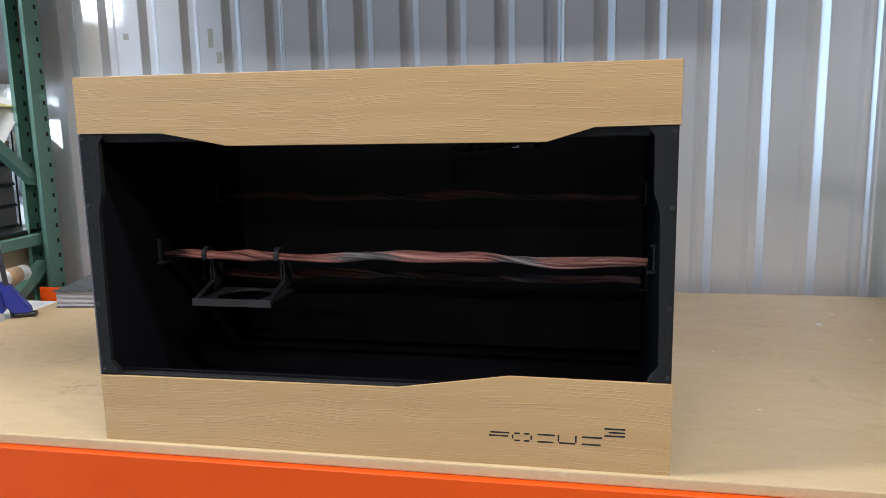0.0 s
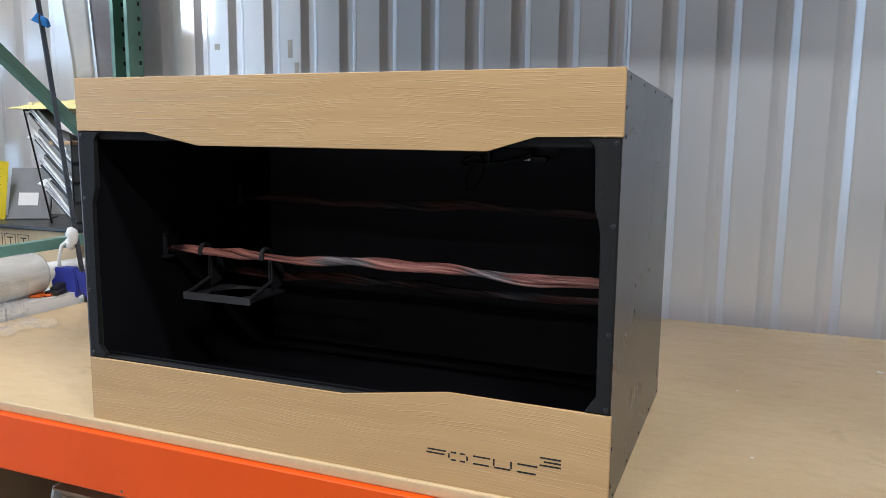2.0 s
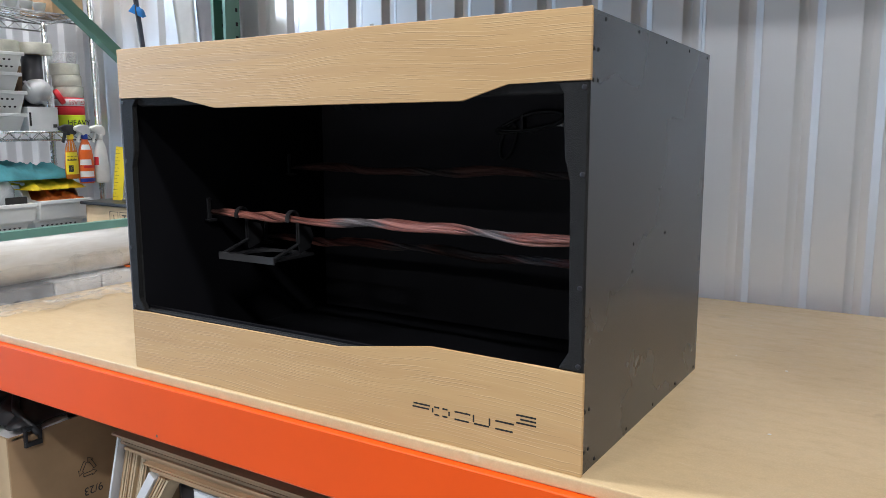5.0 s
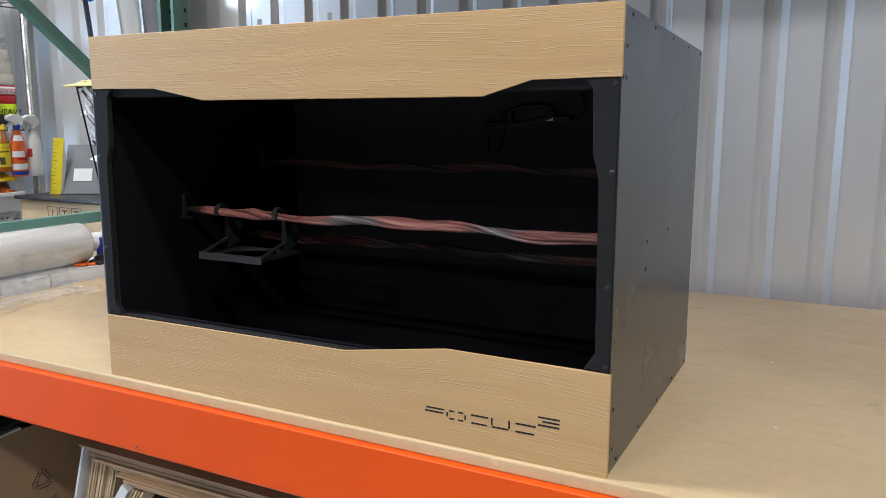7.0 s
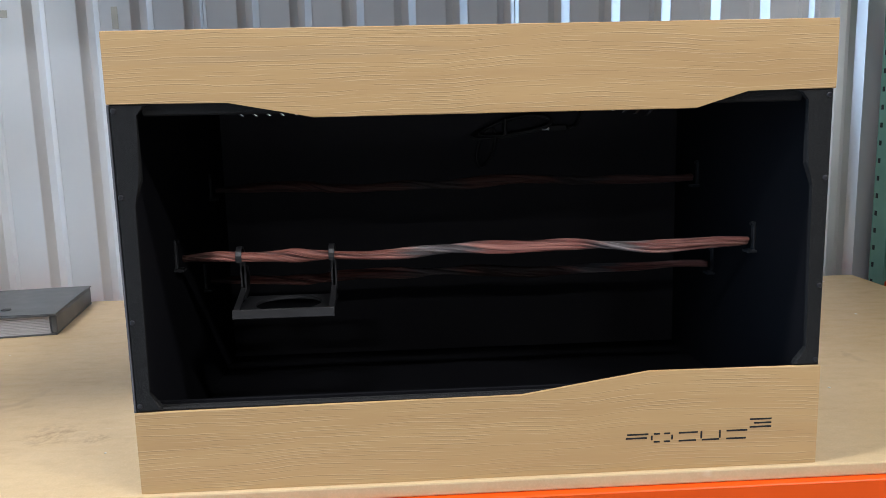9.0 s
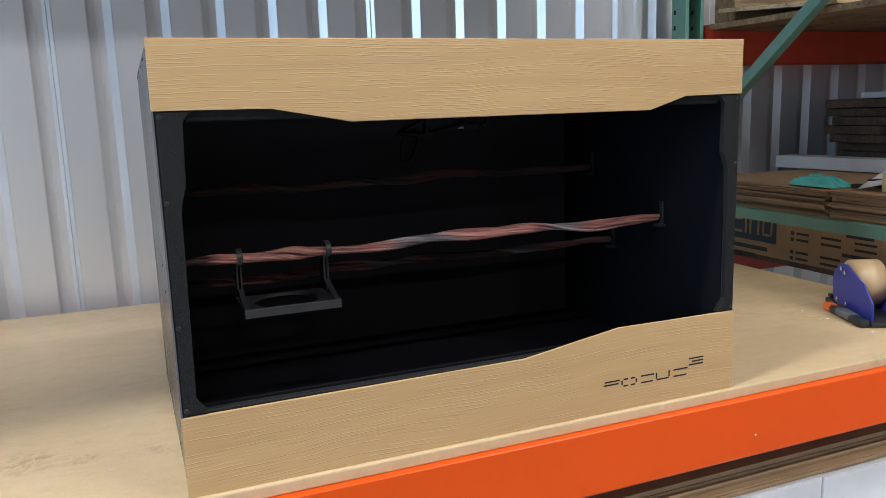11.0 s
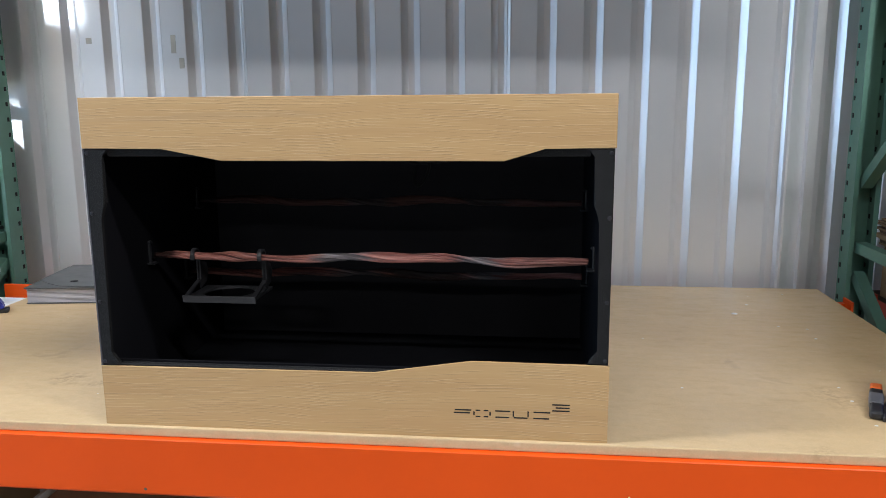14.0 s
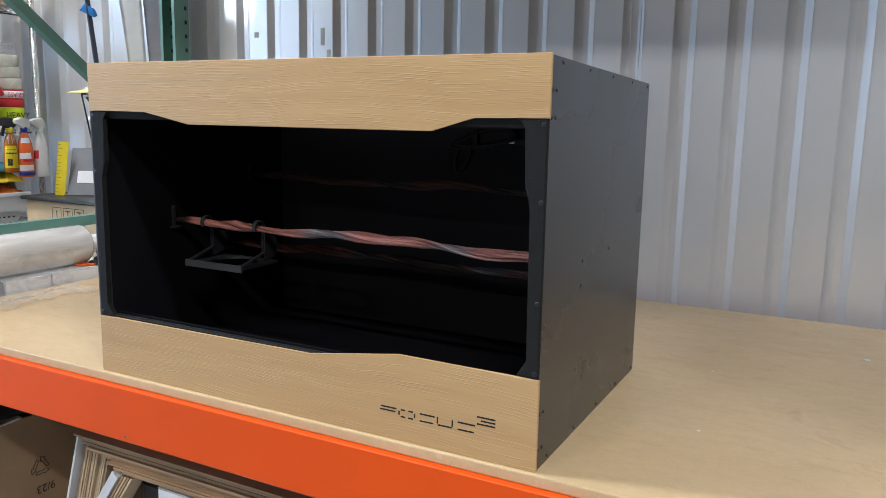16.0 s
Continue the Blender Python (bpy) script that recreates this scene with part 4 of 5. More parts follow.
def tape_roll(cx, cy, z, r, h, mat, label, band=None):
    ob = thing("tape_roll", label, "tape roll", (cx, cy, z), "stacked tape rolls")
    bm = lathe(bmesh.new(), [(r * 0.62, 0.0), (r - 0.002, 0.0), (r, 0.003), (r, h - 0.003), (r - 0.002, h), (r * 0.62, h)], (cx, cy, z), 32)
    part("tape", bm, mat, ob)
    part("core", lathe(bmesh.new(), [(r * 0.6, 0.0), (r * 0.6, h + 0.0008), (r * 0.55, h + 0.0008), (r * 0.55, 0.0)], (cx, cy, z), 24), "card", ob, "cardboard core")
    if band:
        part("printed_band", lathe(bmesh.new(), [(r + 0.0006, h * 0.14), (r + 0.0006, h * 0.86)], (cx, cy, z), 32), band, ob)
    return ob


TX, TY = -2.040, 1.01
zz = S1
tape_roll(TX, TY, zz, 0.058, 0.068, "lime", "lime yellow warning tape roll at the bottom of a stack")
lettering("printed_word", "HEAVY", 0.034, Matrix.Translation((TX - 0.0, TY - 0.0590, zz + 0.034)) @ pose(0, 0, 0, 90, 0, 0), "ink", bpy.data.objects["tape_roll"], "bold black word")
zz += 0.068
tape_roll(TX, TY, zz, 0.058, 0.032, "signal_red", "red warning tape roll in a stack", None)
zz += 0.032
gl = tape_roll(TX, TY, zz, 0.058, 0.041, "signal_red", "red and white warning tape roll in a stack", "paper")
lettering("printed_word", "GLASS", 0.026, Matrix.Translation((TX - 0.004, TY - 0.0592, zz + 0.0205)) @ pose(0, 0, 0, 90, 180, 0), "signal_red", gl, "red word upside down")
zz += 0.041
for k in range(3):
    tape_roll(TX - 0.006 * k, TY, zz, 0.058, 0.047, "clear_tape", "clear packing tape roll in a tall stack")
    zz += 0.047
bag = lathe(bmesh.new(), [(0.054, 0), (0.056, 0.012), (0.057, 0.03), (0.055, 0.05), (0.053, 0.05), (0.053, 0.001)], (TX - 0.018, TY, zz), 18)
solid("plastic_bag", bag, "film", "crumpled clear plastic bag on the tape stack", "bag")

# things between the baskets and the tape
resp = thing("dust_mask", "grey half-face dust mask with a red filter on the wire shelf", "dust mask", (-2.21, 0.98, S1 + 0.098))
bm = lathe(bmesh.new(), [(0.045, 0), (0.052, 0.02), (0.046, 0.06), (0.028, 0.085), (0.012, 0.09)], (0, 0, 0), 20)
part("shell", turned(bm, pose(-2.205, 1.01, S1 + 0.155, 80, 0, 10)), "mask_grey", resp)
bm = lathe(bmesh.new(), [(0.030, 0), (0.034, 0.004), (0.034, 0.018), (0.028, 0.022)], (0, 0, 0), 20)
part("filter", turned(bm, pose(-2.118, 0.975, S1 + 0.137, 60, 0, 60)), "signal_red", resp, "red filter disc")
part("strap", tube(bmesh.new(), [(-2.258, 0.965, S1 + 0.20), (-2.225, 0.95, S1 + 0.14), (-2.18, 0.945, S1 + 0.104)], 0.006, 8), "mask_grey", resp)
carton("carton", -2.20, -2.10, 1.12, 1.25, S1, S1 + 0.27, "card_dark", "brown cardboard box at the back of the wire shelf")
solid("dark_red_case", B(-2.255, -2.205, 1.17, 1.25, S1, S1 + 0.255, bevel=0.006), "wine", "dark red case between the supplies", "case")
# clear tape rolls on edge above the baskets
for k, x in enumerate((-2.45, -2.31, -2.172)):
    tape_roll(x, 1.02, S1 + 0.3115, 0.066, 0.046, "clear_tape", "wide clear tape roll lying on the supplies")
solid("support_tin", lathe(bmesh.new(), [(0.04, 0), (0.04, 0.31), (0.038, 0.311)], (-2.172, 1.05, S1), 20), "grey_dark", "tall dark canister under the tape rolls", "canister")

# top shelf: white foam cups on their sides and cartons
S2 = SHELF_Z[2] + 0.005
for k in range(8):
    cup = lathe(bmesh.new(), [(0.018, 0), (0.026, 0.036), (0.027, 0.038), (0.025, 0.035), (0.017, 0.002)], (-2.56 + 0.058 * k, 0.985 + 0.006 * (k % 3), S2), 16)
    solid("foam_cup", cup, "white", "small white foam cup in a row on the shelf", "cup", "foam cups")
carton("carton", -2.118, -2.05, 0.96, 1.2, S2, S2 + 0.2, "card", "brown cardboard box on the top wire shelf")
carton("carton", -2.045, -1.985, 0.95, 1.2, S2, S2 + 0.22, "card_light", "tan cardboard box with a dark mark on the top wire shelf")


# spray bottles hooked over the shelf edge
def spray_bottle(x, y, z, r, h, body, head, label, marks=(), cap=None, turn=0):
    """A slim trigger bottle: oval waisted body, neck, collar, trigger head; printed marks wrap its front."""
    ob = thing("spray_bottle", label, "spray bottle", (x, y, z), "spray bottles")
    MS = pose(x, y, z, 0, 0, turn)
    prof = [(0.80, 0.0), (0.96, 0.02), (1.0, 0.08), (1.0, 0.36), (0.93, 0.46), (0.90, 0.56), (0.80, 0.68), (0.58, 0.78), (0.40, 0.84), (0.38, 0.88)]

    def at(f):
        for (r0, f0), (r1, f1) in zip(prof, prof[1:]):
            if f0 <= f <= f1:
                return r0 + (r1 - r0) * (f - f0) / (f1 - f0)
        return 0.4
    flat = Matrix.Diagonal((1.0, 0.62, 1, 1))
    part("bottle", turned(lathe(bmesh.new(), [(r * a, h * f) for a, f in prof], (0, 0, 0), 24), MS @ flat), body, ob)
    for f0, f1, a0, a1, mat, nm in marks:
        bm = bmesh.new()
        rows = []
        for i in range(7):
            f = f0 + (f1 - f0) * i / 6
            rows.append([bm.verts.new((r * at(f) * 1.015 * math.sin(radians(a)), -r * at(f) * 1.015 * math.cos(radians(a)), h * f)) for a in [a0 + (a1 - a0) * k / 10 for k in range(11)]])
        for p, q in zip(rows, rows[1:]):
            for k in range(10):
                bm.faces.new((p[k], p[k + 1], q[k + 1], q[k])).smooth = True
        part("printed_mark", turned(bm, MS @ flat), mat, ob, nm)
    part("collar", turned(lathe(bmesh.new(), [(0.0125, 0), (0.0135, 0.004), (0.0135, 0.020), (0.012, 0.022)], (0, 0, h * 0.86), 16), MS), cap or head, ob)
    bm = prism(bmesh.new(), [(-0.026, 0.004), (-0.010, -0.004), (0.012, -0.004), (0.020, 0.008), (0.050, 0.018), (0.052, 0.032), (0.020, 0.042), (-0.012, 0.040), (-0.026, 0.022)], -0.011, 0.011, "y")
    bmesh.ops.bevel(bm, geom=list(bm.edges), offset=0.003, segments=1, affect="EDGES")
    MH = pose(x, y, z + h * 0.86 + 0.02, 0, 0, 188)
    part("trigger_head", turned(bm, MH), head, ob)
    bm = prism(bmesh.new(), [(0.020, 0.004), (0.028, 0.008), (0.040, -0.030), (0.032, -0.034)], -0.005, 0.005, "y")
    part("trigger", turned(bm, MH), head, ob)
    return ob


spray_bottle(-2.12, 0.898, 1.152, 0.030, 0.190, "amber", "black_plastic", "amber spray bottle with a yellow label hung on the shelf edge",
             ((0.62, 0.82, -170, 170, "clear_bottle", "clear empty neck"), (0.10, 0.58, -78, 45, "yellow", "yellow label"), (0.40, 0.50, -60, 30, "ink", "black printed band"), (0.15, 0.30, -50, -10, "ink", "black printed block")), "yellow")
spray_bottle(-2.058, 0.894, 1.130, 0.035, 0.215, "label_orange", "bottle_white", "orange spray bottle with white print hung on the shelf edge",
             ((0.03, 0.10, -80, 80, "deep_blue", "blue printed band"), (0.13, 0.24, -75, 40, "paper", "white printed splash"), (0.36, 0.47, -70, 20, "paper", "white printed word shape"), (0.30, 0.35, -40, 60, "signal_red", "red printed stripe"), (0.66, 0.76, -60, 30, "paper", "white printed mark")), "deep_blue")
spray_bottle(-1.985, 0.898, 1.128, 0.034, 0.215, "bottle_white", "bottle_white", "white spray bottle with a red spot hung on the shelf edge",
             ((0.36, 0.52, -88, -40, "signal_red", "red printed spot"),))

# lower shelf: bins with cloths and a jug
S0 = SHELF_Z[0] + 0.005


def hopper_bin(x0, x1, z0, z1, label):
    """A stacking bin with a scooped low front."""
    ob = thing("stacking_bin", label, "bin", ((x0 + x1) / 2, 1.05, z0), "stacking bins")
    t = 0.004
    y0, y1 = 0.90, 1.22
    side = [(y0, z0), (y1, z0), (y1, z1), (y0 + 0.10, z1), (y0 + 0.06, z0 + (z1 - z0) * 0.55), (y0 - 0.015, z0 + (z1 - z0) * 0.5)]
    for x in (x0, x1 - t):
        part("side_wall", prism(bmesh.new(), side, x, x + t, "x"), "white", ob)
    part("front_wall", prism(bmesh.new(), [(y0, z0), (y0 + t, z0), (y0 - 0.015 + t, z0 + (z1 - z0) * 0.5), (y0 - 0.015, z0 + (z1 - z0) * 0.5)], x0 + t, x1 - t, "x"), "white", ob)
    part("lip", B(x0 - 0.004, x1 + 0.004, y0 - 0.024, y0 - 0.012, z0 + (z1 - z0) * 0.5 - 0.012, z0 + (z1 - z0) * 0.5 + 0.004, bevel=0.003), "white", ob)
    part("base", B(x0 + t, x1 - t, y0 + t, y1, z0, z0 + t), "white", ob)
    part("back_wall", B(x0 + t, x1 - t, y1 - t, y1, z0 + t, z1), "white", ob)
    return ob


basket(-2.60, -2.30, 0.93, 1.22, S0, S0 + 0.05, "white perforated basket on the lower wire shelf")
basket(-2.285, -2.06, 0.93, 1.22, S0, S0 + 0.05, "white perforated basket on the lower wire shelf")
hopper_bin(-2.60, -2.295, S0 + 0.052, S0 + 0.19, "white plastic stacking bin holding a clear jug")
hopper_bin(-2.275, -2.06, S0 + 0.052, S0 + 0.20, "white plastic stacking bin full of cleaning cloths")
jug = thing("jug", "clear plastic jug with a black printed label in a bin", "jug", (-2.40, 0.99, S0 + 0.06))
part("body", turned(lathe(bmesh.new(), [(0.062, 0), (0.068, 0.01), (0.068, 0.12), (0.045, 0.165), (0.02, 0.18), (0.02, 0.195)], (0, 0, 0), 24), pose(-2.40, 0.985, S0 + 0.058)), "clear_bottle", jug)
part("cap", lathe(bmesh.new(), [(0.023, 0), (0.023, 0.02)], (-2.40, 0.985, S0 + 0.25), 16), "black_plastic", jug)
part("label_patch", B(-2.40, -2.315, 0.912, 0.9185, S0 + 0.075, S0 + 0.15), "ink", jug, "black label")
part("label_patch", B(-2.355, -2.320, 0.9108, 0.9115, S0 + 0.078, S0 + 0.09), "paper", jug, "white code panel")
solid("cleaning_cloth", crumpled(-2.265, -2.045, 0.895, 1.2, S0 + 0.10, 0.085, 3.1, 40, 24), "cloth_orange", "crumpled orange cleaning cloths in a bin", "cloth", "cleaning cloths")
solid("cleaning_cloth", crumpled(-2.30, -2.05, 0.91, 1.21, S0 + 0.172, 0.060, 7.4, 40, 24), "cloth_yellow", "crumpled yellow cleaning cloths on a pile", "cloth", "cleaning cloths")
solid("cleaning_cloth", crumpled(-2.50, -2.085, 0.915, 1.22, S0 + 0.215, 0.085, 5.2, 50, 24), "cloth_blue", "crumpled teal cleaning cloths on top of a pile", "cloth", "cleaning cloths")

# the unit stands across the room's corner, its end against the wall
M_SHELF = Matrix.Translation((-1.36, 3.145, 0)) @ Matrix.Rotation(radians(90), 4, "Z")
for ob in set(bpy.data.objects) - before:
    if ob.parent is None:
        ob.matrix_basis = M_SHELF @ ob.matrix_basis

# ---- cartons and office things between the shelving and the rack ----
carton("carton", -2.08, -1.53, 0.97, 1.27, 0.0, 0.70, "card", "brown cardboard box standing on the floor")
ctn = carton("carton", -2.09, -1.53, 0.965, 1.28, 0.70, 1.058, "card_light", "tan cardboard box with printed handling symbols")
for k, xc in enumerate((-1.907, -1.842, -1.777)):
    y = 0.9645
    fr = part("symbol_frame", box(box(box(B(xc - 0.027, xc + 0.027, y - 0.0006, y, 1.035, 1.037), xc - 0.027, xc + 0.027, y - 0.0006, y, 0.960, 0.962), xc - 0.027, xc - 0.025, y - 0.0006, y, 0.962, 1.035), xc + 0.025, xc + 0.027, y - 0.0006, y, 0.962, 1.035), "ink", ctn, "printed symbol frame")
    part("symbol_stem", B(xc - 0.002, xc + 0.002, y - 0.0006, y, 0.985, 1.024), "ink", ctn)
    if k == 0:
        part("symbol_head", prism(bmesh.new(), [(xc - 0.015, 0.987), (xc - 0.009, 0.974), (xc + 0.009, 0.974), (xc + 0.015, 0.987)], y - 0.0006, y, "y"), "ink", ctn)
    else:
        part("symbol_head", B(xc - 0.014, xc + 0.014, y - 0.0006, y, 1.022, 1.026), "ink", ctn)
        part("symbol_head", prism(bmesh.new(), [(xc, 0.972), (xc + 0.008, 0.985), (xc - 0.008, 0.985)], y - 0.0006, y, "y"), "ink", ctn)
solid("black_tray", B(-2.10, -1.51, 0.945, 1.285, 1.0585, 1.072, bevel=0.004), "black_plastic", "flat black tray lying on a cardboard box", "tray")
rul = thing("ruler", "yellow ruler with black marks leaning against the wall", "ruler", (-1.93, 1.2, 1.072))
bm = B(-0.019, 0.019, -0.0015, 0.0015, 0, 0.215, bevel=0.0004)
MR = pose(-1.985, 1.04, 1.073, -4, 6, 42)
part("blade", turned(bm, MR), "yellow", rul)
for k in range(14):
    part("tick", turned(B(-0.0185, -0.008 if k % 2 else -0.002, -0.0021, -0.0016, 0.012 + k * 0.0145, 0.0134 + k * 0.0145), MR), "ink", rul)
tab = thing("tablet", "dark tablet leaning on a stand with paper on it", "tablet", (-1.78, 1.15, 1.072))
MT = pose(-1.905, 1.10, 1.073, -22, 0, 30)
part("case", turned(B(-0.075, 0.075, -0.006, 0.006, 0, 0.20, bevel=0.004), MT), "slate", tab)
part("note", turned(B(-0.04, 0.03, -0.0085, -0.0068, 0.05, 0.10), MT), "paper", tab, "torn white paper")
part("foot", turned(B(-0.08, 0.08, -0.02, 0.07, 0, 0.006, bevel=0.002), pose(-1.905, 1.10, 1.0725, 0, 0, 30)), "slate", tab)

# slanted file sorter: a black wire frame with steep trays full of folders
plain("folder_grey", (0.16, 0.158, 0.16), 0.55)
plain("folder_pale", (0.40, 0.41, 0.44), 0.6)
org = thing("file_sorter", "black wire file sorter with steep trays full of grey folders", "file sorter", (-1.7, 1.13, 1.072))
rnd = random.Random(6)
xf, ya, yb = -1.612, 1.04, 1.235
for k in range(4):
    z, length = 1.080 + k * 0.0705, 0.112 + 0.020 * k
    rise = 0.95 * length
    part("folder", prism(bmesh.new(), [(xf, z), (xf + 0.001, z + 0.058), (xf - length, z + 0.040 + rise), (xf - length, z + rise)], ya + 0.004, yb, "y"), "folder_grey", org, "grey paper folder")
    part("tray", prism(bmesh.new(), [(xf + 0.004, z - 0.007), (xf + 0.004, z - 0.001), (xf - length - 0.012, z - 0.001 + rise * 1.05), (xf - length - 0.012, z - 0.007 + rise * 1.05)], ya - 0.003, yb + 0.003, "y"), "black_plastic", org)
    # pale papers at the open side, each a little out of line
    for j in range(4):
        d, z1 = rnd.uniform(0.002, 0.022), z + 0.004 + 0.011 * j
        part("paper_sheet", prism(bmesh.new(), [(xf - 0.006 * j, z1), (xf - 0.006 * j, z1 + 0.008), (xf - length - d, z1 + 0.006 + rise), (xf - length - d, z1 + rise)], ya - 0.001 - 0.0006 * j, ya + 0.0035, "y"), "folder_pale" if j % 3 else "paper", org, "pale paper edge")
    if k != 1:
        M5 = pose(xf - length - 0.01, ya + 0.01, z + rise + 0.012, 8, 12 - 9 * k, 0)
        part("paper_curl", turned(crumpled(-0.062, 0.012, 0.0, 0.10, 0.0, 0.022, 3.3 + k, 10, 8), M5), "paper", org, "curled white paper corner")
for yy in (ya - 0.006, yb + 0.006):
    part("side_wire", tube(bmesh.new(), [(-1.715, yy, 1.073), (-1.815, yy, 1.472), (-1.60, yy, 1.472), (-1.604, yy, 1.073)], 0.0032, 8), "black_plastic", org)
part("cross_wire", tube(bmesh.new(), [(-1.815, ya - 0.006, 1.472), (-1.815, yb + 0.006, 1.472)], 0.0032, 8), "black_plastic", org)
part("top_folder", B(xf - 0.10, xf + 0.004, ya, yb, 1.352, 1.366, bevel=0.002), "card", org, "brown card folder")
solid("yellow_folder", crumpled(-1.885, -1.53, 1.02, 1.225, 1.4755, 0.035, 11.3, 22, 14), "pale_yellow", "pale yellow papers on top of the file sorter", "papers")
bm = B(-0.075, 0.075, -0.12, 0.10, 0, 0.003)
solid("document", turned(bm, pose(-1.565, 1.11, 1.452, 42, 26, 35)), "paper", "white printed document hanging over the sorter's edge", "document")
# sheet hanging before the wall by the rack, its free side folded over
hs = thing("hanging_sheet", "pale sheet with a folded edge hanging before the wall", "sheet", (-1.65, 1.22, 1.55))
bm = bmesh.new()
rows = 14
vs = [[bm.verts.new((-1.70 + 0.05 * (1 - w) + u * (0.20 - 0.05 * (1 - w)), 1.222 - 0.008 * math.sin(u * 8 + w * 2), 1.553 + 0.75 * w)) for u in [k / 8 for k in range(9)]] for w in [j / rows for j in range(rows + 1)]]
for j in range(rows):
    for k in range(8):
        bm.faces.new((vs[j][k], vs[j][k + 1], vs[j + 1][k + 1], vs[j + 1][k])).smooth = True
bmesh.ops.solidify(bm, geom=list(bm.faces), thickness=0.0015)
part("sheet", bm, "sheet_grey", hs, "grey side of the sheet")
bm = bmesh.new()
vs = [[bm.verts.new((-1.735 - 0.08 * w + u * (0.085 + 0.03 * w), 1.208 - 0.03 * (1 - u) * (0.4 + w), 1.565 + 0.74 * w)) for u in [k / 5 for k in range(6)]] for w in [j / rows for j in range(rows + 1)]]
for j in range(rows):
    for k in range(5):
        bm.faces.new((vs[j][k], vs[j][k + 1], vs[j + 1][k + 1], vs[j + 1][k])).smooth = True
bmesh.ops.solidify(bm, geom=list(bm.faces), thickness=0.0015)
part("fold", bm, "paper", hs, "white folded edge")

# ---- roll of clear film lying across the boxes at the bench end ----
roll = thing("film_roll", "large roll of clear stretch film, loose end on the bench", "film roll", (-1.30, 0.3, 0.936))
ax = [(-1.285, -0.12, 0.996), (-1.30, 0.61, 0.996)]
part("film", tube(bmesh.new(), [ax[0], (-1.285, -0.11, 0.996), (-1.3, 0.598, 0.996), (-1.3, 0.606, 0.996), ax[1]], [0.05, 0.0605, 0.0605, 0.058, 0.05], 36), "wrap", roll, "tightly wound clear film")
part("core", tube(bmesh.new(), [(-1.3, 0.60, 0.992), (-1.302, 0.70, 0.992), (-1.304, 0.765, 0.990), (-1.305, 0.80, 0.990), (-1.306, 0.875, 0.990)], [0.030, 0.027, 0.026, 0.023, 0.023], 20), "white", roll, "white core wrapped in film")
part("core_end", tube(bmesh.new(), [(-1.3048, 0.79, 0.990), (-1.3055, 0.845, 0.990)], 0.0236, 20), "card", roll, "bare brown core")
bm = bmesh.new()
nu, nw = 40, 44
path = [(-1.238, 1.0), (-1.232, 0.96), (-1.215, 0.915), (-1.19, 0.9022), (-1.13, 0.9016), (-1.06, 0.9018)]
grid = []
for j in range(nw + 1):
    f = j / nw * (len(path) - 1)
    i = min(int(f), len(path) - 2)
    x, z = [path[i][c] + (path[i + 1][c] - path[i][c]) * (f - i) for c in (0, 1)]
    row = []
    for k in range(nu + 1):
        u, w = k / nu, j / nw
        y = 0.05 + 0.47 * u * (1 - 0.18 * w) + 0.02 * w
        p = Vector((u * 5, w * 5.6, 2.2))
        # creases stand up from the board and end in a ragged gathered hem
        fold = abs(noise.noise(p * 1.3)) * 0.022 + abs(noise.noise(p * 3.1)) * 0.010
        row.append(bm.verts.new((x + (0.015 + 0.05 * w * w) * noise.noise(p * 0.9), y + 0.02 * noise.noise(p * 1.7 + Vector((3, 1, 0))), max(0.9012, z - 0.002 + fold * (0.5 + 0.5 * w)))))
    grid.append(row)
for j in range(nw):
    for k in range(nu):
        bm.faces.new((grid[j][k], grid[j][k + 1], grid[j + 1][k + 1], grid[j + 1][k])).smooth = True
bmesh.ops.solidify(bm, geom=list(bm.faces), thickness=0.0004)
part("loose_end", bm, "film", roll, "wrinkled loose end of clear film")

carton("box", -1.43, -1.228, -0.06, 0.30, 0.0, 0.934, "slate", "tall dark grey box beside the bench end", "box", "boxes beside the bench")
carton("box", -1.43, -1.228, 0.305, 0.445, 0.0, 0.934, "paper", "tall white box beside the bench end", "box", "boxes beside the bench")
carton("box", -1.43, -1.228, 0.45, 0.69, 0.0, 0.934, "paper", "tall white box beside the bench end", "box", "boxes beside the bench")
carton("box", -1.43, -1.228, 0.695, 0.93, 0.0, 0.89, "paper", "tall white box beside the bench end", "box", "boxes beside the bench")

# scissors and a black cutter on the white box
sc = thing("scissors", "scissors with orange grips lying on a white box", "scissors", (-1.27, 0.6, 0.934))
for s in (-1, 1):
    pts = [(-1.262 + 0.02 * math.cos(a) + s * 0.006, 0.585 + s * 0.012 + 0.012 * math.sin(a), 0.939) for a in [k / 14 * 2 * math.pi for k in range(15)]]
    part("grip", tube(bmesh.new(), pts, 0.004, 8, False), "bright_orange", sc, "orange plastic grip")
part("blade", B(-1.245, -1.236, 0.60, 0.68, 0.9345, 0.938, bevel=0.001), "chrome", sc)
ct = thing("film_cutter", "black film cutter lying on a white box", "cutter", (-1.26, 0.66, 0.934))
part("handle", turned(B(-0.012, 0.012, 0, 0.12, 0, 0.022, bevel=0.006), pose(-1.25, 0.62, 0.9345, 12, 0, 15)), "black_plastic", ct)
part("guard", turned(B(-0.02, 0.02, -0.02, 0.03, 0, 0.014, bevel=0.004), pose(-1.245, 0.62, 0.9345, 0, 0, 15)), "black_plastic", ct)

# ---- blue bar clamp gripping the bench edge ----
cl = thing("bar_clamp", "blue bar clamp with a tall steel bar gripping the bench edge", "clamp", (-1.22, 0.70, 0.9))
lo, hi = Vector((-1.215, 0.70, 0.93)), Vector((-1.283, 0.647, 1.86))
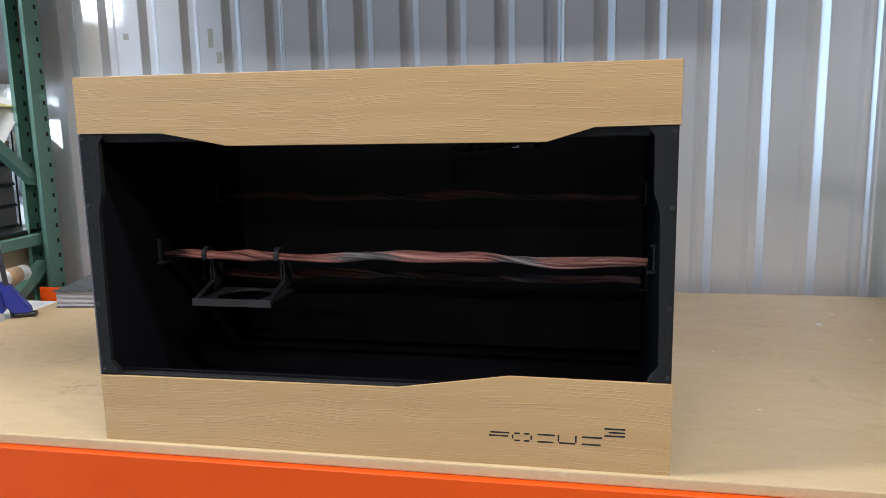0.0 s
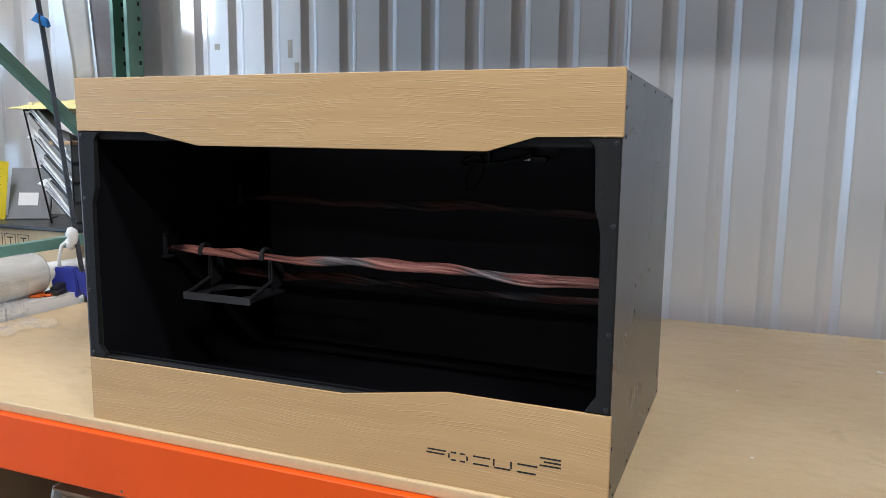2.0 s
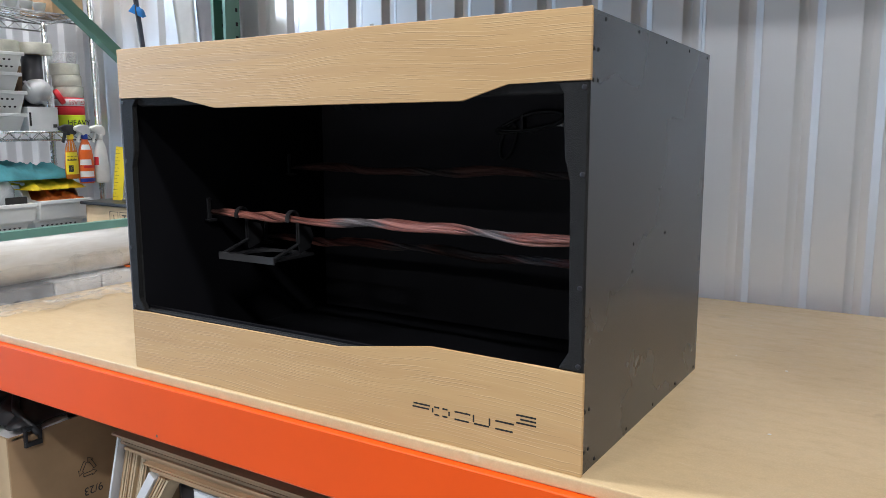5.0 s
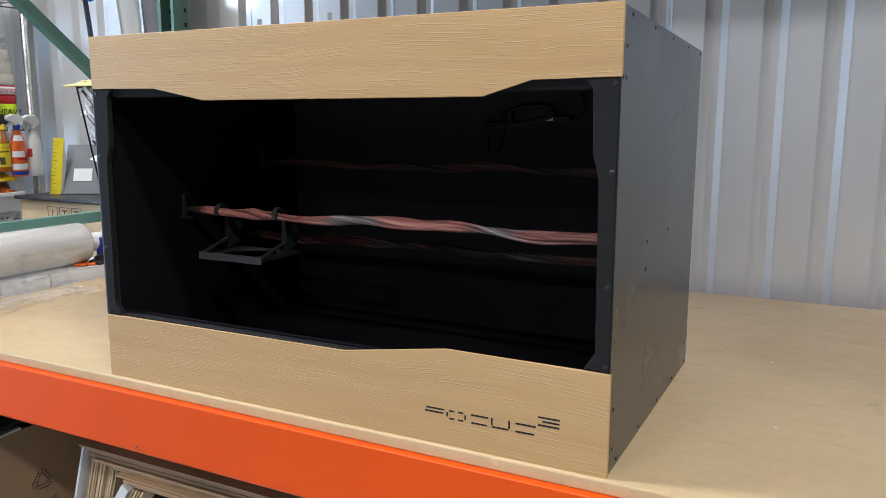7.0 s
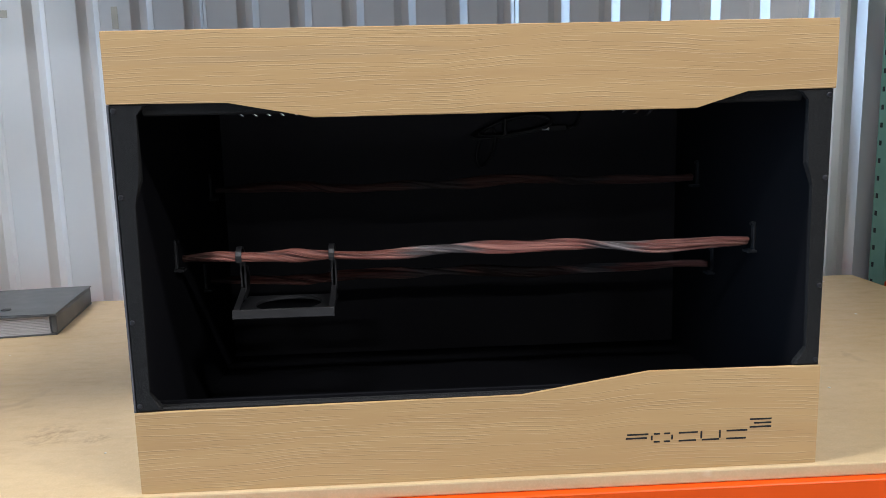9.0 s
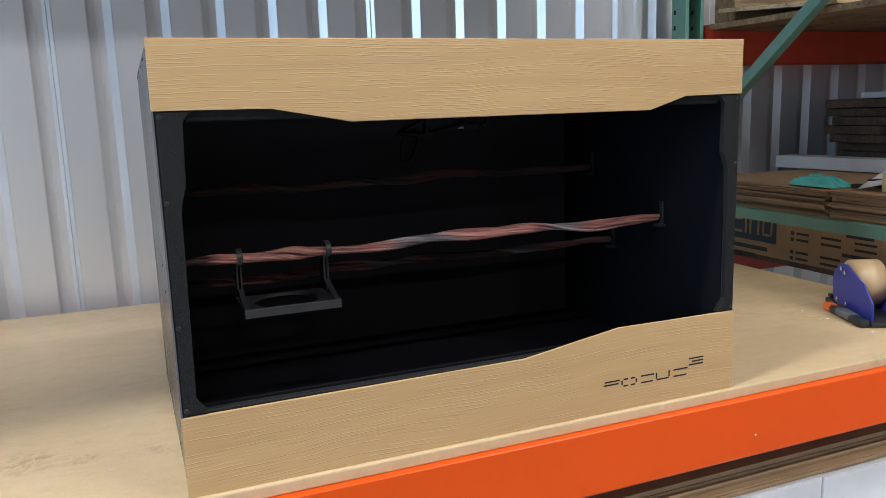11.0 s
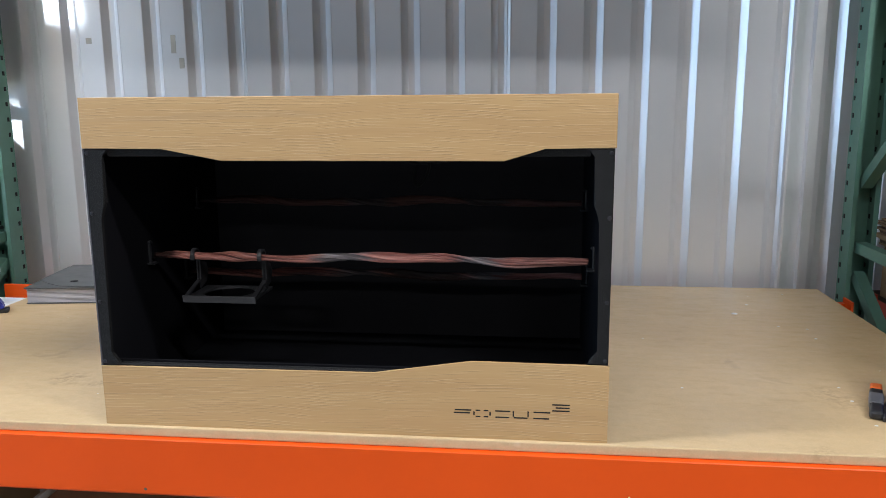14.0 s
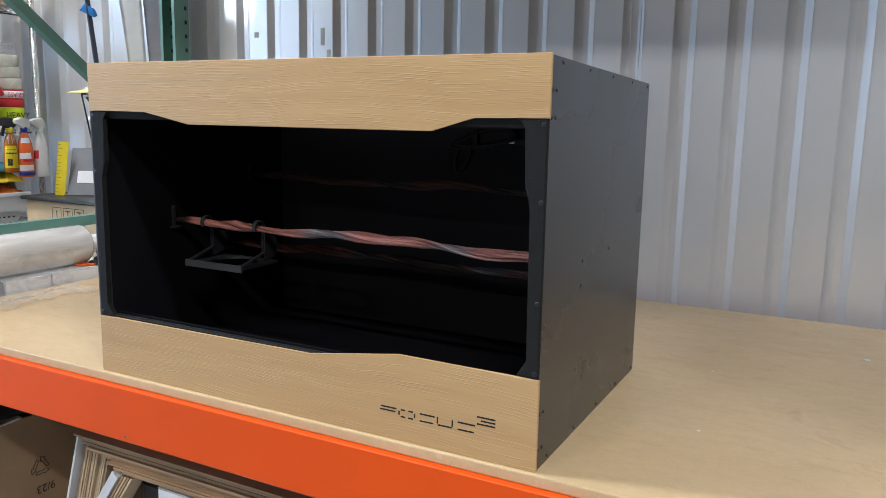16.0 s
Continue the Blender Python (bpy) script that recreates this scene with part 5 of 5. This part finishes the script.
MB = Matrix.Translation(lo) @ (hi - lo).to_track_quat("Z", "Y").to_matrix().to_4x4()
part("bar", turned(B(-0.003, 0.003, -0.008, 0.008, -0.05, (hi - lo).length, bevel=0.001), MB @ pose(0, 0, 0, 0, 0, 60)), "steel_bar", cl, "steel bar")
for label, outline, half in (("blue plastic jaw block", [(-0.050, 0.004), (-0.056, 0.080), (-0.046, 0.092), (0.010, 0.086), (0.016, 0.070), (0.020, 0.004), (0.004, -0.006), (-0.034, -0.008)], 0.024),
                             ("slanted blue plastic jaw arm", [(0.008, 0.084), (0.034, 0.078), (0.084, 0.006), (0.082, -0.006), (0.040, -0.006), (0.022, 0.016)], 0.017)):
    body = prism(bmesh.new(), outline, -half, half, "y")
    bmesh.ops.bevel(body, geom=list(body.edges), offset=0.004, segments=2, affect="EDGES")
    part("jaw", turned(body, pose(-1.248, 0.69, 0.916, 0, 0, 28)), "blue", cl, label)
part("pad", turned(B(-0.03, 0.024, -0.016, 0.016, 0, 0.012, bevel=0.003), pose(-1.185, 0.722, 0.9004, 0, 0, 28)), "black_plastic", cl, "dark rubber pad")
part("tape_tab", turned(crumpled(-0.022, 0.026, -0.010, 0.010, -0.012, 0.030, 8.8, 10, 8), Matrix.Translation(lo + (hi - lo) * 0.84) @ pose(0, 0, 0, 20, 25, 30)), "blue_tape", cl, "crumpled bright blue tape tab")
knot = Vector((-1.234, 0.680, 1.095))
part("tied_knot", tube(bmesh.new(), [knot + Vector((0.004 * math.sin(5 * k), 0.003 * math.cos(4 * k), -0.034 + 0.0105 * k)) for k in range(7)], [0.007, 0.013, 0.017, 0.014, 0.019, 0.015, 0.008], 11), "white", cl, "white plastic twist knotted on")
part("tied_end", tube(bmesh.new(), [(-1.246, 0.676, 1.085), (-1.262, 0.668, 1.070), (-1.270, 0.664, 1.035), (-1.272, 0.663, 0.995)], [0.006, 0.0055, 0.005, 0.006], 8), "white", cl, "white plastic twist hanging down")

# ---- expanding file on the bench ----
plain("divider_grey", (0.50, 0.49, 0.52), 0.6)
plain("cover_slate", (0.075, 0.08, 0.085), 0.4)
ef = thing("expanding_file", "dark grey expanding file with pale dividers lying on the bench", "expanding file", (-1.06, 1.0, T))
ME = pose(-0.925, 0.85, T, 0, 0, 8)
part("base_cover", turned(B(-0.245, 0, 0, 0.335, 0.0004, 0.004, bevel=0.001), ME), "cover_slate", ef)
for k in range(11):
    z = 0.0045 + k * 0.0038
    part("divider", turned(B(-0.243, -0.016, 0.003 + 0.0006 * (k % 3), 0.325, z, z + 0.0026), ME), "divider_grey", ef)
part("spine", turned(B(-0.014, 0.0, 0.002, 0.333, 0.004, 0.046, bevel=0.004), ME), "cover_slate", ef)
part("top_cover", turned(prism(bmesh.new(), [(-0.247, 0.047), (0.001, 0.047), (0.001, 0.050), (-0.247, 0.0505)], -0.004, 0.338, "y"), ME), "cover_slate", ef)
bm = bmesh.new()
flap = [(-0.2, 0.05), (-0.15, 0.012), (-0.05, 0.0), (0.0, -0.004), (0.0, 0.30), (-0.247, 0.30), (-0.247, 0.10)]
part("flap", turned(prism(bmesh.new(), flap, 0.0508, 0.0525, "z"), ME), "cover_slate", ef)
part("clasp", turned(lathe(bmesh.new(), [(0.012, 0), (0.011, 0.003), (0.004, 0.004)], (-0.13, 0.07, 0.0526), 16), ME), "black_plastic", ef)

# ---- the next rack bay: cartons, flat cardboard, timber ----
plain("print_blue", (0.035, 0.055, 0.075), 0.6)
rack_beam("rack_beam", 1.375, 3.9, 1.150, 1.628, 0.116, "red", "red-orange painted steel rack beam at the back of the next bay", -1)
rack_beam("rack_beam", 1.375, 3.9, -0.01, 1.628, 0.116, "red", "red-orange painted steel rack beam at the front of the next bay", -1)
rack_beam("rack_beam", 1.375, 3.9, 1.150, 0.884, 0.110, "red", "red-orange painted steel rack beam under the cartons", -1)
rack_beam("rack_beam", 1.375, 3.9, -0.01, 0.884, 0.110, "red", "red-orange painted steel rack beam under the cartons", -1)
solid("shelf_board", B(1.375, 3.9, -0.005, 1.21, 0.8845, 0.8995), "lumber_dark", "dark shelf board lying on the rack beams", "shelf board")
bg = carton("carton", 1.372, 1.86, 0.16, 1.135, 0.90, 1.053, "card", "long brown carton with a blue printed block on its side")
fx = 1.3715
part("printed_block", B(fx - 0.0006, fx, 0.815, 1.10, 0.945, 1.036), "print_blue", bg, "dark blue printed block")
for a, b, z, h in ((0.83, 0.872, 0.965, 0.008), (0.83, 0.838, 0.965, 0.05), (0.865, 0.872, 0.965, 0.05), (0.885, 0.893, 0.965, 0.05), (0.92, 0.928, 0.965, 0.05), (0.940, 0.948, 0.965, 0.05), (0.96, 1.0, 0.965, 0.008), (0.96, 1.0, 1.007, 0.008)):
    part("printed_bar", B(fx - 0.0013, fx - 0.0008, a, b, z, z + h), "card", bg)
for a, b, z, h in ((0.85, 1.05, 0.916, 0.013), (0.90, 1.0, 0.893, 0.010)):
    part("printed_bar", B(fx - 0.0006, fx, a, b, z, z + h), "ink", bg)
for r, z in enumerate((0.985, 0.966, 0.927, 0.908)):
    part("printed_square", B(fx - 0.0006, fx, 0.745, 0.757, z, z + 0.010), "ink", bg)
    for a, b in ((0.69, 0.735), (0.575, 0.645), (0.46, 0.53)):
        part("printed_bar", B(fx - 0.0006, fx, a, b, z + 0.002, z + 0.009), "ink", bg)
for a, b, z in ((0.47, 0.56, 1.003), (0.47, 0.57, 0.946), (0.30, 0.55, 1.025)):
    part("printed_bar", B(fx - 0.0006, fx, a, b, z, z + 0.010), "ink", bg)
carton("carton", 1.90, 2.7, 0.16, 1.13, 0.90, 1.053, "card", "long brown carton beside another on the shelf")

# stacks of flattened cartons
rnd = random.Random(3)
for y0, y1, nn in ((0.20, 0.612, 13), (0.622, 1.165, 12)):
    st = thing("flat_cartons", "stack of flattened brown cartons lying on a long carton", "cardboard stack", (1.7, (y0 + y1) / 2, 1.054), "flattened cartons")
    z = 1.0535
    while z < 1.131:
        t = rnd.uniform(0.0055, 0.008)
        dx, dy = rnd.uniform(-0.008, 0.010), rnd.uniform(-0.006, 0.006)
        part("sheet", B(1.362 + dx, 2.4 + dx, y0 + dy, y1 + dy, z, z + t - 0.001), "card_dark" if rnd.random() < 0.5 else "card", st)
        z += t
TOPZ = 1.1375
solid("teal_cloth", crumpled(1.368, 1.455, 0.61, 0.775, TOPZ, 0.036, 21.7, 26, 30), "teal", "crumpled turquoise cloth lying on flattened cartons", "cloth")
wl = B(0, 0.60, 0, 0.09, 0, 0.044, bevel=0.002)
solid("long_white_box", turned(wl, pose(1.80, 1.255, TOPZ, 0, 0, -84)), "paper", "long slim white box lying on flattened cartons", "box")
ob = thing("open_carton", "small open white carton lying on flattened cartons", "carton", (1.5, 0.42, TOPZ))
part("panel", turned(B(0, 0.16, 0, 0.12, 0, 0.004), pose(1.40, 0.43, TOPZ + 0.03, -14, -18, 8)), "paper", ob)
part("panel", turned(B(0, 0.16, 0, 0.10, 0, 0.004), pose(1.405, 0.33, TOPZ + 0.062, 20, 0, 8)), "card_light", ob)
part("body", turned(B(0, 0.15, 0, 0.18, 0, 0.05, bevel=0.002), pose(1.42, 0.30, TOPZ, 0, 0, 8)), "card_light", ob)
cb = thing("coiled_cable", "black coiled cable lying on flattened cartons", "cable", (1.46, 0.56, TOPZ))
for k in range(4):
    pts = [(1.475 + (0.03 + 0.004 * k) * math.cos(a), 0.52 + (0.045 + 0.003 * k) * math.sin(a), TOPZ + 0.006 + 0.007 * k + 0.006 * math.sin(a + k)) for a in [i / 24 * 2 * math.pi for i in range(25)]]
    part("coil", tube(bmesh.new(), pts, 0.0035, 8, False), "cable", cb)
part("plug", turned(B(-0.008, 0.008, 0, 0.035, 0, 0.012, bevel=0.002), pose(1.44, 0.565, TOPZ, 0, 0, 30)), "black_plastic", cb)

# dark timber offcuts standing at the back
rnd = random.Random(8)
for k in range(8):
    z = TOPZ + k * 0.031
    a = rnd.uniform(-0.05, 0.02)
    solid("timber_offcut", turned(B(0, 0.7, 0, 0.24, 0, 0.029, bevel=0.003), pose(1.93 + a, 0.88 + rnd.uniform(-0.02, 0.02), z, 0, 0, rnd.uniform(-3, 3))), "lumber_dark", "dark rough timber offcut in a stack", "timber", "timber offcuts")
solid("white_sheet", turned(B(0, 0.4, 0, 0.2, 0, 0.02, bevel=0.002), pose(1.97, 0.86, TOPZ + 0.2485, 0, 0, -6)), "paper", "white flat box on stacked timber", "box")
solid("blue_strap", tube(bmesh.new(), [(1.95 + 0.02 * k, 1.0 + 0.01 * math.sin(k), TOPZ + 0.054 + 0.004 * math.sin(2 * k)) for k in range(12)], 0.006, 8), "blue_tape", "blue strap lying on the white box", "strap")

# planks and a pallet on the upper beams
rnd = random.Random(5)
for k in range(16):
    x = 1.385 + k * 0.155
    solid("plank", B(x, x + 0.135, -0.02 + rnd.uniform(0, 0.02), 1.20, 1.6285, 1.648, bevel=0.002), "lumber", "rough brown plank lying across the rack beams", "plank", "shelf planks")
solid("pale_board", turned(B(0, 1.5, 0, 0.45, 0, 0.012, bevel=0.001), pose(1.40, 0.66, 1.652, 3.5, -3.2, 3)), "lumber_pale", "pale plywood board tilted on the planks", "board")
solid("timber_beam", turned(B(0, 1.6, 0, 0.10, 0, 0.095, bevel=0.006), pose(1.40, 1.06, 1.650, 0, 0, -2)), "lumber", "thick brown timber beam on the planks", "timber")
solid("timber_beam", turned(B(0, 1.6, 0, 0.10, 0, 0.095, bevel=0.006), pose(1.42, 1.04, 1.747, 0, 0, 1)), "lumber", "thick brown timber beam stacked on another", "timber")

# red rivets and clips on the right column
for k, z in enumerate((1.26, 1.36, 1.46, 1.56)):
    solid("safety_clip", lathe(bmesh.new(), [(0.007, 0), (0.007, 0.004), (0.003, 0.006)], (1.3535, 1.185, z), 12, "x"), "red", "small red safety clip in the rack column", "clip", "safety clips")

# ---- blue tape dispenser on the bench ----
td = thing("tape_dispenser", "dark blue tape dispenser with a tan tape roll on the bench", "tape dispenser", (1.13, 0.36, T))
MD = pose(1.065, 0.325, T, 0, 0, -116)
prof = [(0.0, 0.030), (-0.006, 0.060), (0.004, 0.088), (0.030, 0.108), (0.065, 0.112), (0.10, 0.100), (0.15, 0.085), (0.20, 0.05), (0.20, 0.012), (0.012, 0.012)]
for y in (-0.003, 0.067):
    bm = prism(bmesh.new(), prof, y, y + 0.004, "y")
    bmesh.ops.bevel(bm, geom=[e for e in bm.edges], offset=0.001, segments=1, affect="EDGES")
    sp = part("side_plate", turned(bm, MD), "blue", td, "dark blue steel side plate")
    for px, pz in ((0.028, 0.022), (0.075, 0.020), (0.042, 0.098), (0.062, 0.092)):
        part("screw", turned(lathe(bmesh.new(), [(0.005, -0.002), (0.005, 0.0), (0.003, -0.003)], (px, y - 0.0005, pz), 12, "y"), MD), "chrome", sp)
part("base", turned(B(-0.03, 0.21, -0.008, 0.076, 0.0005, 0.012, bevel=0.003), MD), "black_plastic", td)
part("tape", turned(lathe(bmesh.new(), [(0.03, 0.004), (0.052, 0.004), (0.052, 0.064), (0.03, 0.064)], (0.072, 0, 0.072), 32, "y"), MD), "tape_tan", td, "tan paper tape roll")
part("cutter_bar", turned(B(-0.034, -0.016, 0.0, 0.068, 0.012, 0.020, bevel=0.001), MD), "black_plastic", td)
kn = thing("utility_knife", "black utility knife with an orange tip on the bench", "knife", (1.03, 0.28, T))
MK = pose(1.022, 0.305, T + 0.0006, 0, 0, -112)
part("handle", turned(B(0.03, 0.17, -0.012, 0.012, 0, 0.016, bevel=0.005), MK), "black_plastic", kn)
part("tip", turned(B(0.0, 0.032, -0.011, 0.011, 0, 0.017, bevel=0.004), MK), "bright_orange", kn, "orange plastic tip")
part("grip", turned(B(0.06, 0.12, -0.013, 0.013, 0.003, 0.0175, bevel=0.003), MK), "slate", kn)

# ---- below the bench ----
bx = thing("open_carton", "open brown carton with a black bag on it under the bench", "carton", (-1.2, 0.3, 0.0))
X1, Y0, ZT = -1.050, 0.047, 0.605
part("side_wall", B(X1 - 0.006, X1, Y0, 0.62, 0.0, ZT, bevel=0.001), "card", bx)
part("front_wall", B(-1.40, X1 - 0.0062, Y0, Y0 + 0.006, 0.0, ZT, bevel=0.001), "card_light", bx)
part("back_wall", B(-1.40, X1 - 0.0062, 0.614, 0.62, 0.0, ZT), "card", bx)
part("side_wall", B(-1.406, -1.4002, Y0, 0.62, 0.0, ZT), "card", bx)
part("flap", turned(B(-1.40, X1, -0.15, 0.0, 0, 0.005), pose(0, Y0 + 0.16, ZT + 0.001, 4, 0, 0)), "paper", bx, "white-faced flap")
rm = pose(X1 + 0.0004, 0.250, 0.455) @ pose(0, 0, 0, 90, 0, 90)
for k in range(3):
    a = radians(90 + 120 * k)
    b = a + radians(120)
    p, q = Vector((0.032 * math.cos(a), 0.032 * math.sin(a))), Vector((0.032 * math.cos(b), 0.032 * math.sin(b)))
    d = (q - p).normalized()
    w = Vector((-d.y, d.x)) * 0.0042
    p2, q2 = p + d * 0.014, q - d * 0.016
    pts = [p2 - w, q2 - w, q2 - w * 2, q2 + d * 0.013, q2 + w * 2, q2 + w, p2 + w]
    loop = [(v.x, v.y, 0.0005) for v in pts + pts[:1]]
    part("recycling_arrow", turned(tube(bmesh.new(), loop, 0.0009, 6), rm), "ink", bx, "printed recycling arrow")
lettering("printed_date", "9/23", 0.032, pose(X1 + 0.0008, 0.262, 0.392) @ pose(0, 0, 0, 90, 180, 90), "ink", bx, "printed date upside down")
bgm = thing("black_bag", "black nylon bag with a buckle strap lying on a carton", "bag", (-1.2, 0.3, ZT + 0.01))
part("body", crumpled(-1.38, -1.058, 0.07, 0.60, ZT + 0.012, 0.13, 31.0, 30, 30), "black_plastic", bgm)
part("strap", tube(bmesh.new(), [(-1.15, 0.13, ZT + 0.07), (-1.10, 0.10, ZT + 0.05), (-1.05, 0.11, ZT + 0.015), (-1.037, 0.12, ZT - 0.005)], 0.010, 8), "black_plastic", bgm)
bk = bmesh.new()
for y0, y1, z0, z1 in ((0.085, 0.130, -0.035, -0.022), (0.085, 0.130, 0.008, 0.018), (0.085, 0.094, -0.022, 0.008), (0.121, 0.130, -0.022, 0.008)):
    box(bk, -1.0495, -1.040, y0, y1, ZT + z0, ZT + z1, bevel=0.002)
part("buckle", bk, "black_plastic", bgm)

# upright sheets beside the carton
us = thing("upright_cartons", "row of flattened cartons leaning on edge under the bench", "cardboard stack", (-0.85, 0.4, 0))
LEAN = 17.0


def leaning(x_top, z_top, y0, y1, thick, lean):
    """A sheet on its edge, leaning so that its upper edge lies at x_top, z_top."""
    foot = x_top - z_top * math.tan(radians(lean))
    return turned(B(0, thick, 0, y1 - y0, 0.012, z_top / math.cos(radians(lean))), pose(foot, y0, 0.0, 0, lean, 0))


part("white_sheet", leaning(-0.709, 0.672, 0.118, 0.75, 0.006, LEAN), "paper", us, "white sheet")
rnd = random.Random(11)
for k in range(13):
    part("sheet", leaning(-0.699 + 0.0066 * k, 0.640 + rnd.uniform(-0.006, 0.004), 0.125 + rnd.uniform(0, 0.010), 0.75, 0.0046, LEAN), "card_light" if k % 3 else "card", us)
lb = thing("leaning_boards", "white board and cardboard strips leaning steeply under the bench", "boards", (-0.6, 0.02, 0))
part("white_sheet", leaning(-0.532, 0.640, 0.066, 0.112, 0.020, 35.0), "paper", lb, "white board")
for k in range(4):
    part("sheet", leaning(-0.505 + 0.0085 * k, 0.636, 0.070, 0.112, 0.0046, 35.0), "card_light" if k % 2 else "card", lb)

# big stack of flat sheets lying under the bench top
fs = thing("flat_sheets", "stack of flat brown cardboard sheets lying under the bench", "cardboard stack", (0.2, 0.5, 0.6))
rnd = random.Random(17)
z = 0.648
k = 0
while z < 0.700:
    t = rnd.uniform(0.004, 0.007)
    part("sheet", B(-0.625 + 0.022 * (6 - k) * (1 if k < 6 else 0) + rnd.uniform(-0.006, 0.006), 1.02 + rnd.uniform(-0.02, 0.02), 0.06 + rnd.uniform(-0.008, 0.012), 1.1, z, z + t - 0.0008), "card", fs)
    z += t
    k += 1
part("cover_sheet", B(-0.632, 1.03, 0.052, 1.1, z, z + 0.004), "card", fs, "brown cover sheet")
for k, (x0, x1) in enumerate(((0.45, 0.745), (0.75, 1.10))):
    carton("box", x0, x1, 0.05, 0.5, 0.0, 0.646 - 0.004 * k, "paper", "white carton standing under the bench", "box", "white cartons")
solid("black_case", B(-0.52, -0.42, 0.12, 0.6, 0.0, 0.615, bevel=0.02), "black_plastic", "black case standing under the bench", "case")
carton("box", -0.405, -0.12, 0.075, 0.5, 0.0, 0.632, "paper", "white carton standing under a stack of sheets", "box", "white cartons")
carton("carton", -0.10, 0.40, 0.15, 0.7, 0.0, 0.646, "card", "brown cardboard box standing under the bench")

# ---- marks on the wall and the bench ----
def sticker(x, z, w, h, label):
    solid("sticker", B(x - w / 2, x + w / 2, WALL_Y - 0.0011, WALL_Y - 0.0002, z - h / 2, z + h / 2), "sticker", label, "sticker", "wall stickers")


sticker(-1.185, 1.698, 0.020, 0.020, "small square paper sticker on the wall sheet")
sticker(-0.884, 1.683, 0.017, 0.060, "narrow pale paper sticker on the wall sheet")
sticker(-0.858, 1.62, 0.017, 0.035, "narrow pale paper sticker on the wall sheet")
sticker(-0.90, 1.20, 0.022, 0.024, "small square paper sticker on the wall sheet")
rnd = random.Random(23)
chips = bmesh.new()
for x, y, r in ((0.888, 0.885, 0.0085), (1.087, 1.127, 0.004), (0.947, 0.988, 0.005), (0.969, 0.766, 0.004), (1.035, 0.746, 0.0035), (1.028, 0.662, 0.0045),
                (0.955, 0.316, 0.0035), (0.952, 0.241, 0.004), (0.636, 0.286, 0.003), (0.604, 0.629, 0.003), (0.949, 0.122, 0.0035)):
    lathe(chips, [(r, 0), (r * 0.8, r * 0.2), (r * 0.3, r * 0.25)], (x, y, T + 0.0002), 7)
for k in range(20):
    x, y, r = rnd.uniform(-1.15, 1.15), rnd.uniform(0.02, 1.15), rnd.uniform(0.001, 0.0022)
    if -0.47 < x < 0.47 and y < 0.57:
        continue
    lathe(chips, [(r, 0), (r * 0.8, r * 0.35), (r * 0.3, r * 0.4)], (x, y, T + 0.0002), 7)
tagged(solid("paper_flecks", chips, "paper", "scattered white flecks and crumbs on the bench", "crumbs"), kind="stuff")
solid("paint_drip", lathe(bmesh.new(), [(0.002, 0), (0.0016, 0.0008), (0.0006, 0.001)], (0.495, -0.0213, 0.812), 8, "y"), "paper", "white paint speck on the orange beam", "speck")
solid("paint_chip", lathe(bmesh.new(), [(0.003, 0), (0.0022, 0.0004), (0.0008, 0.0005)], (-0.38, -0.0206, 0.783), 8, "y"), "grey_dark", "small dark chip in the orange paint of the beam", "chip")
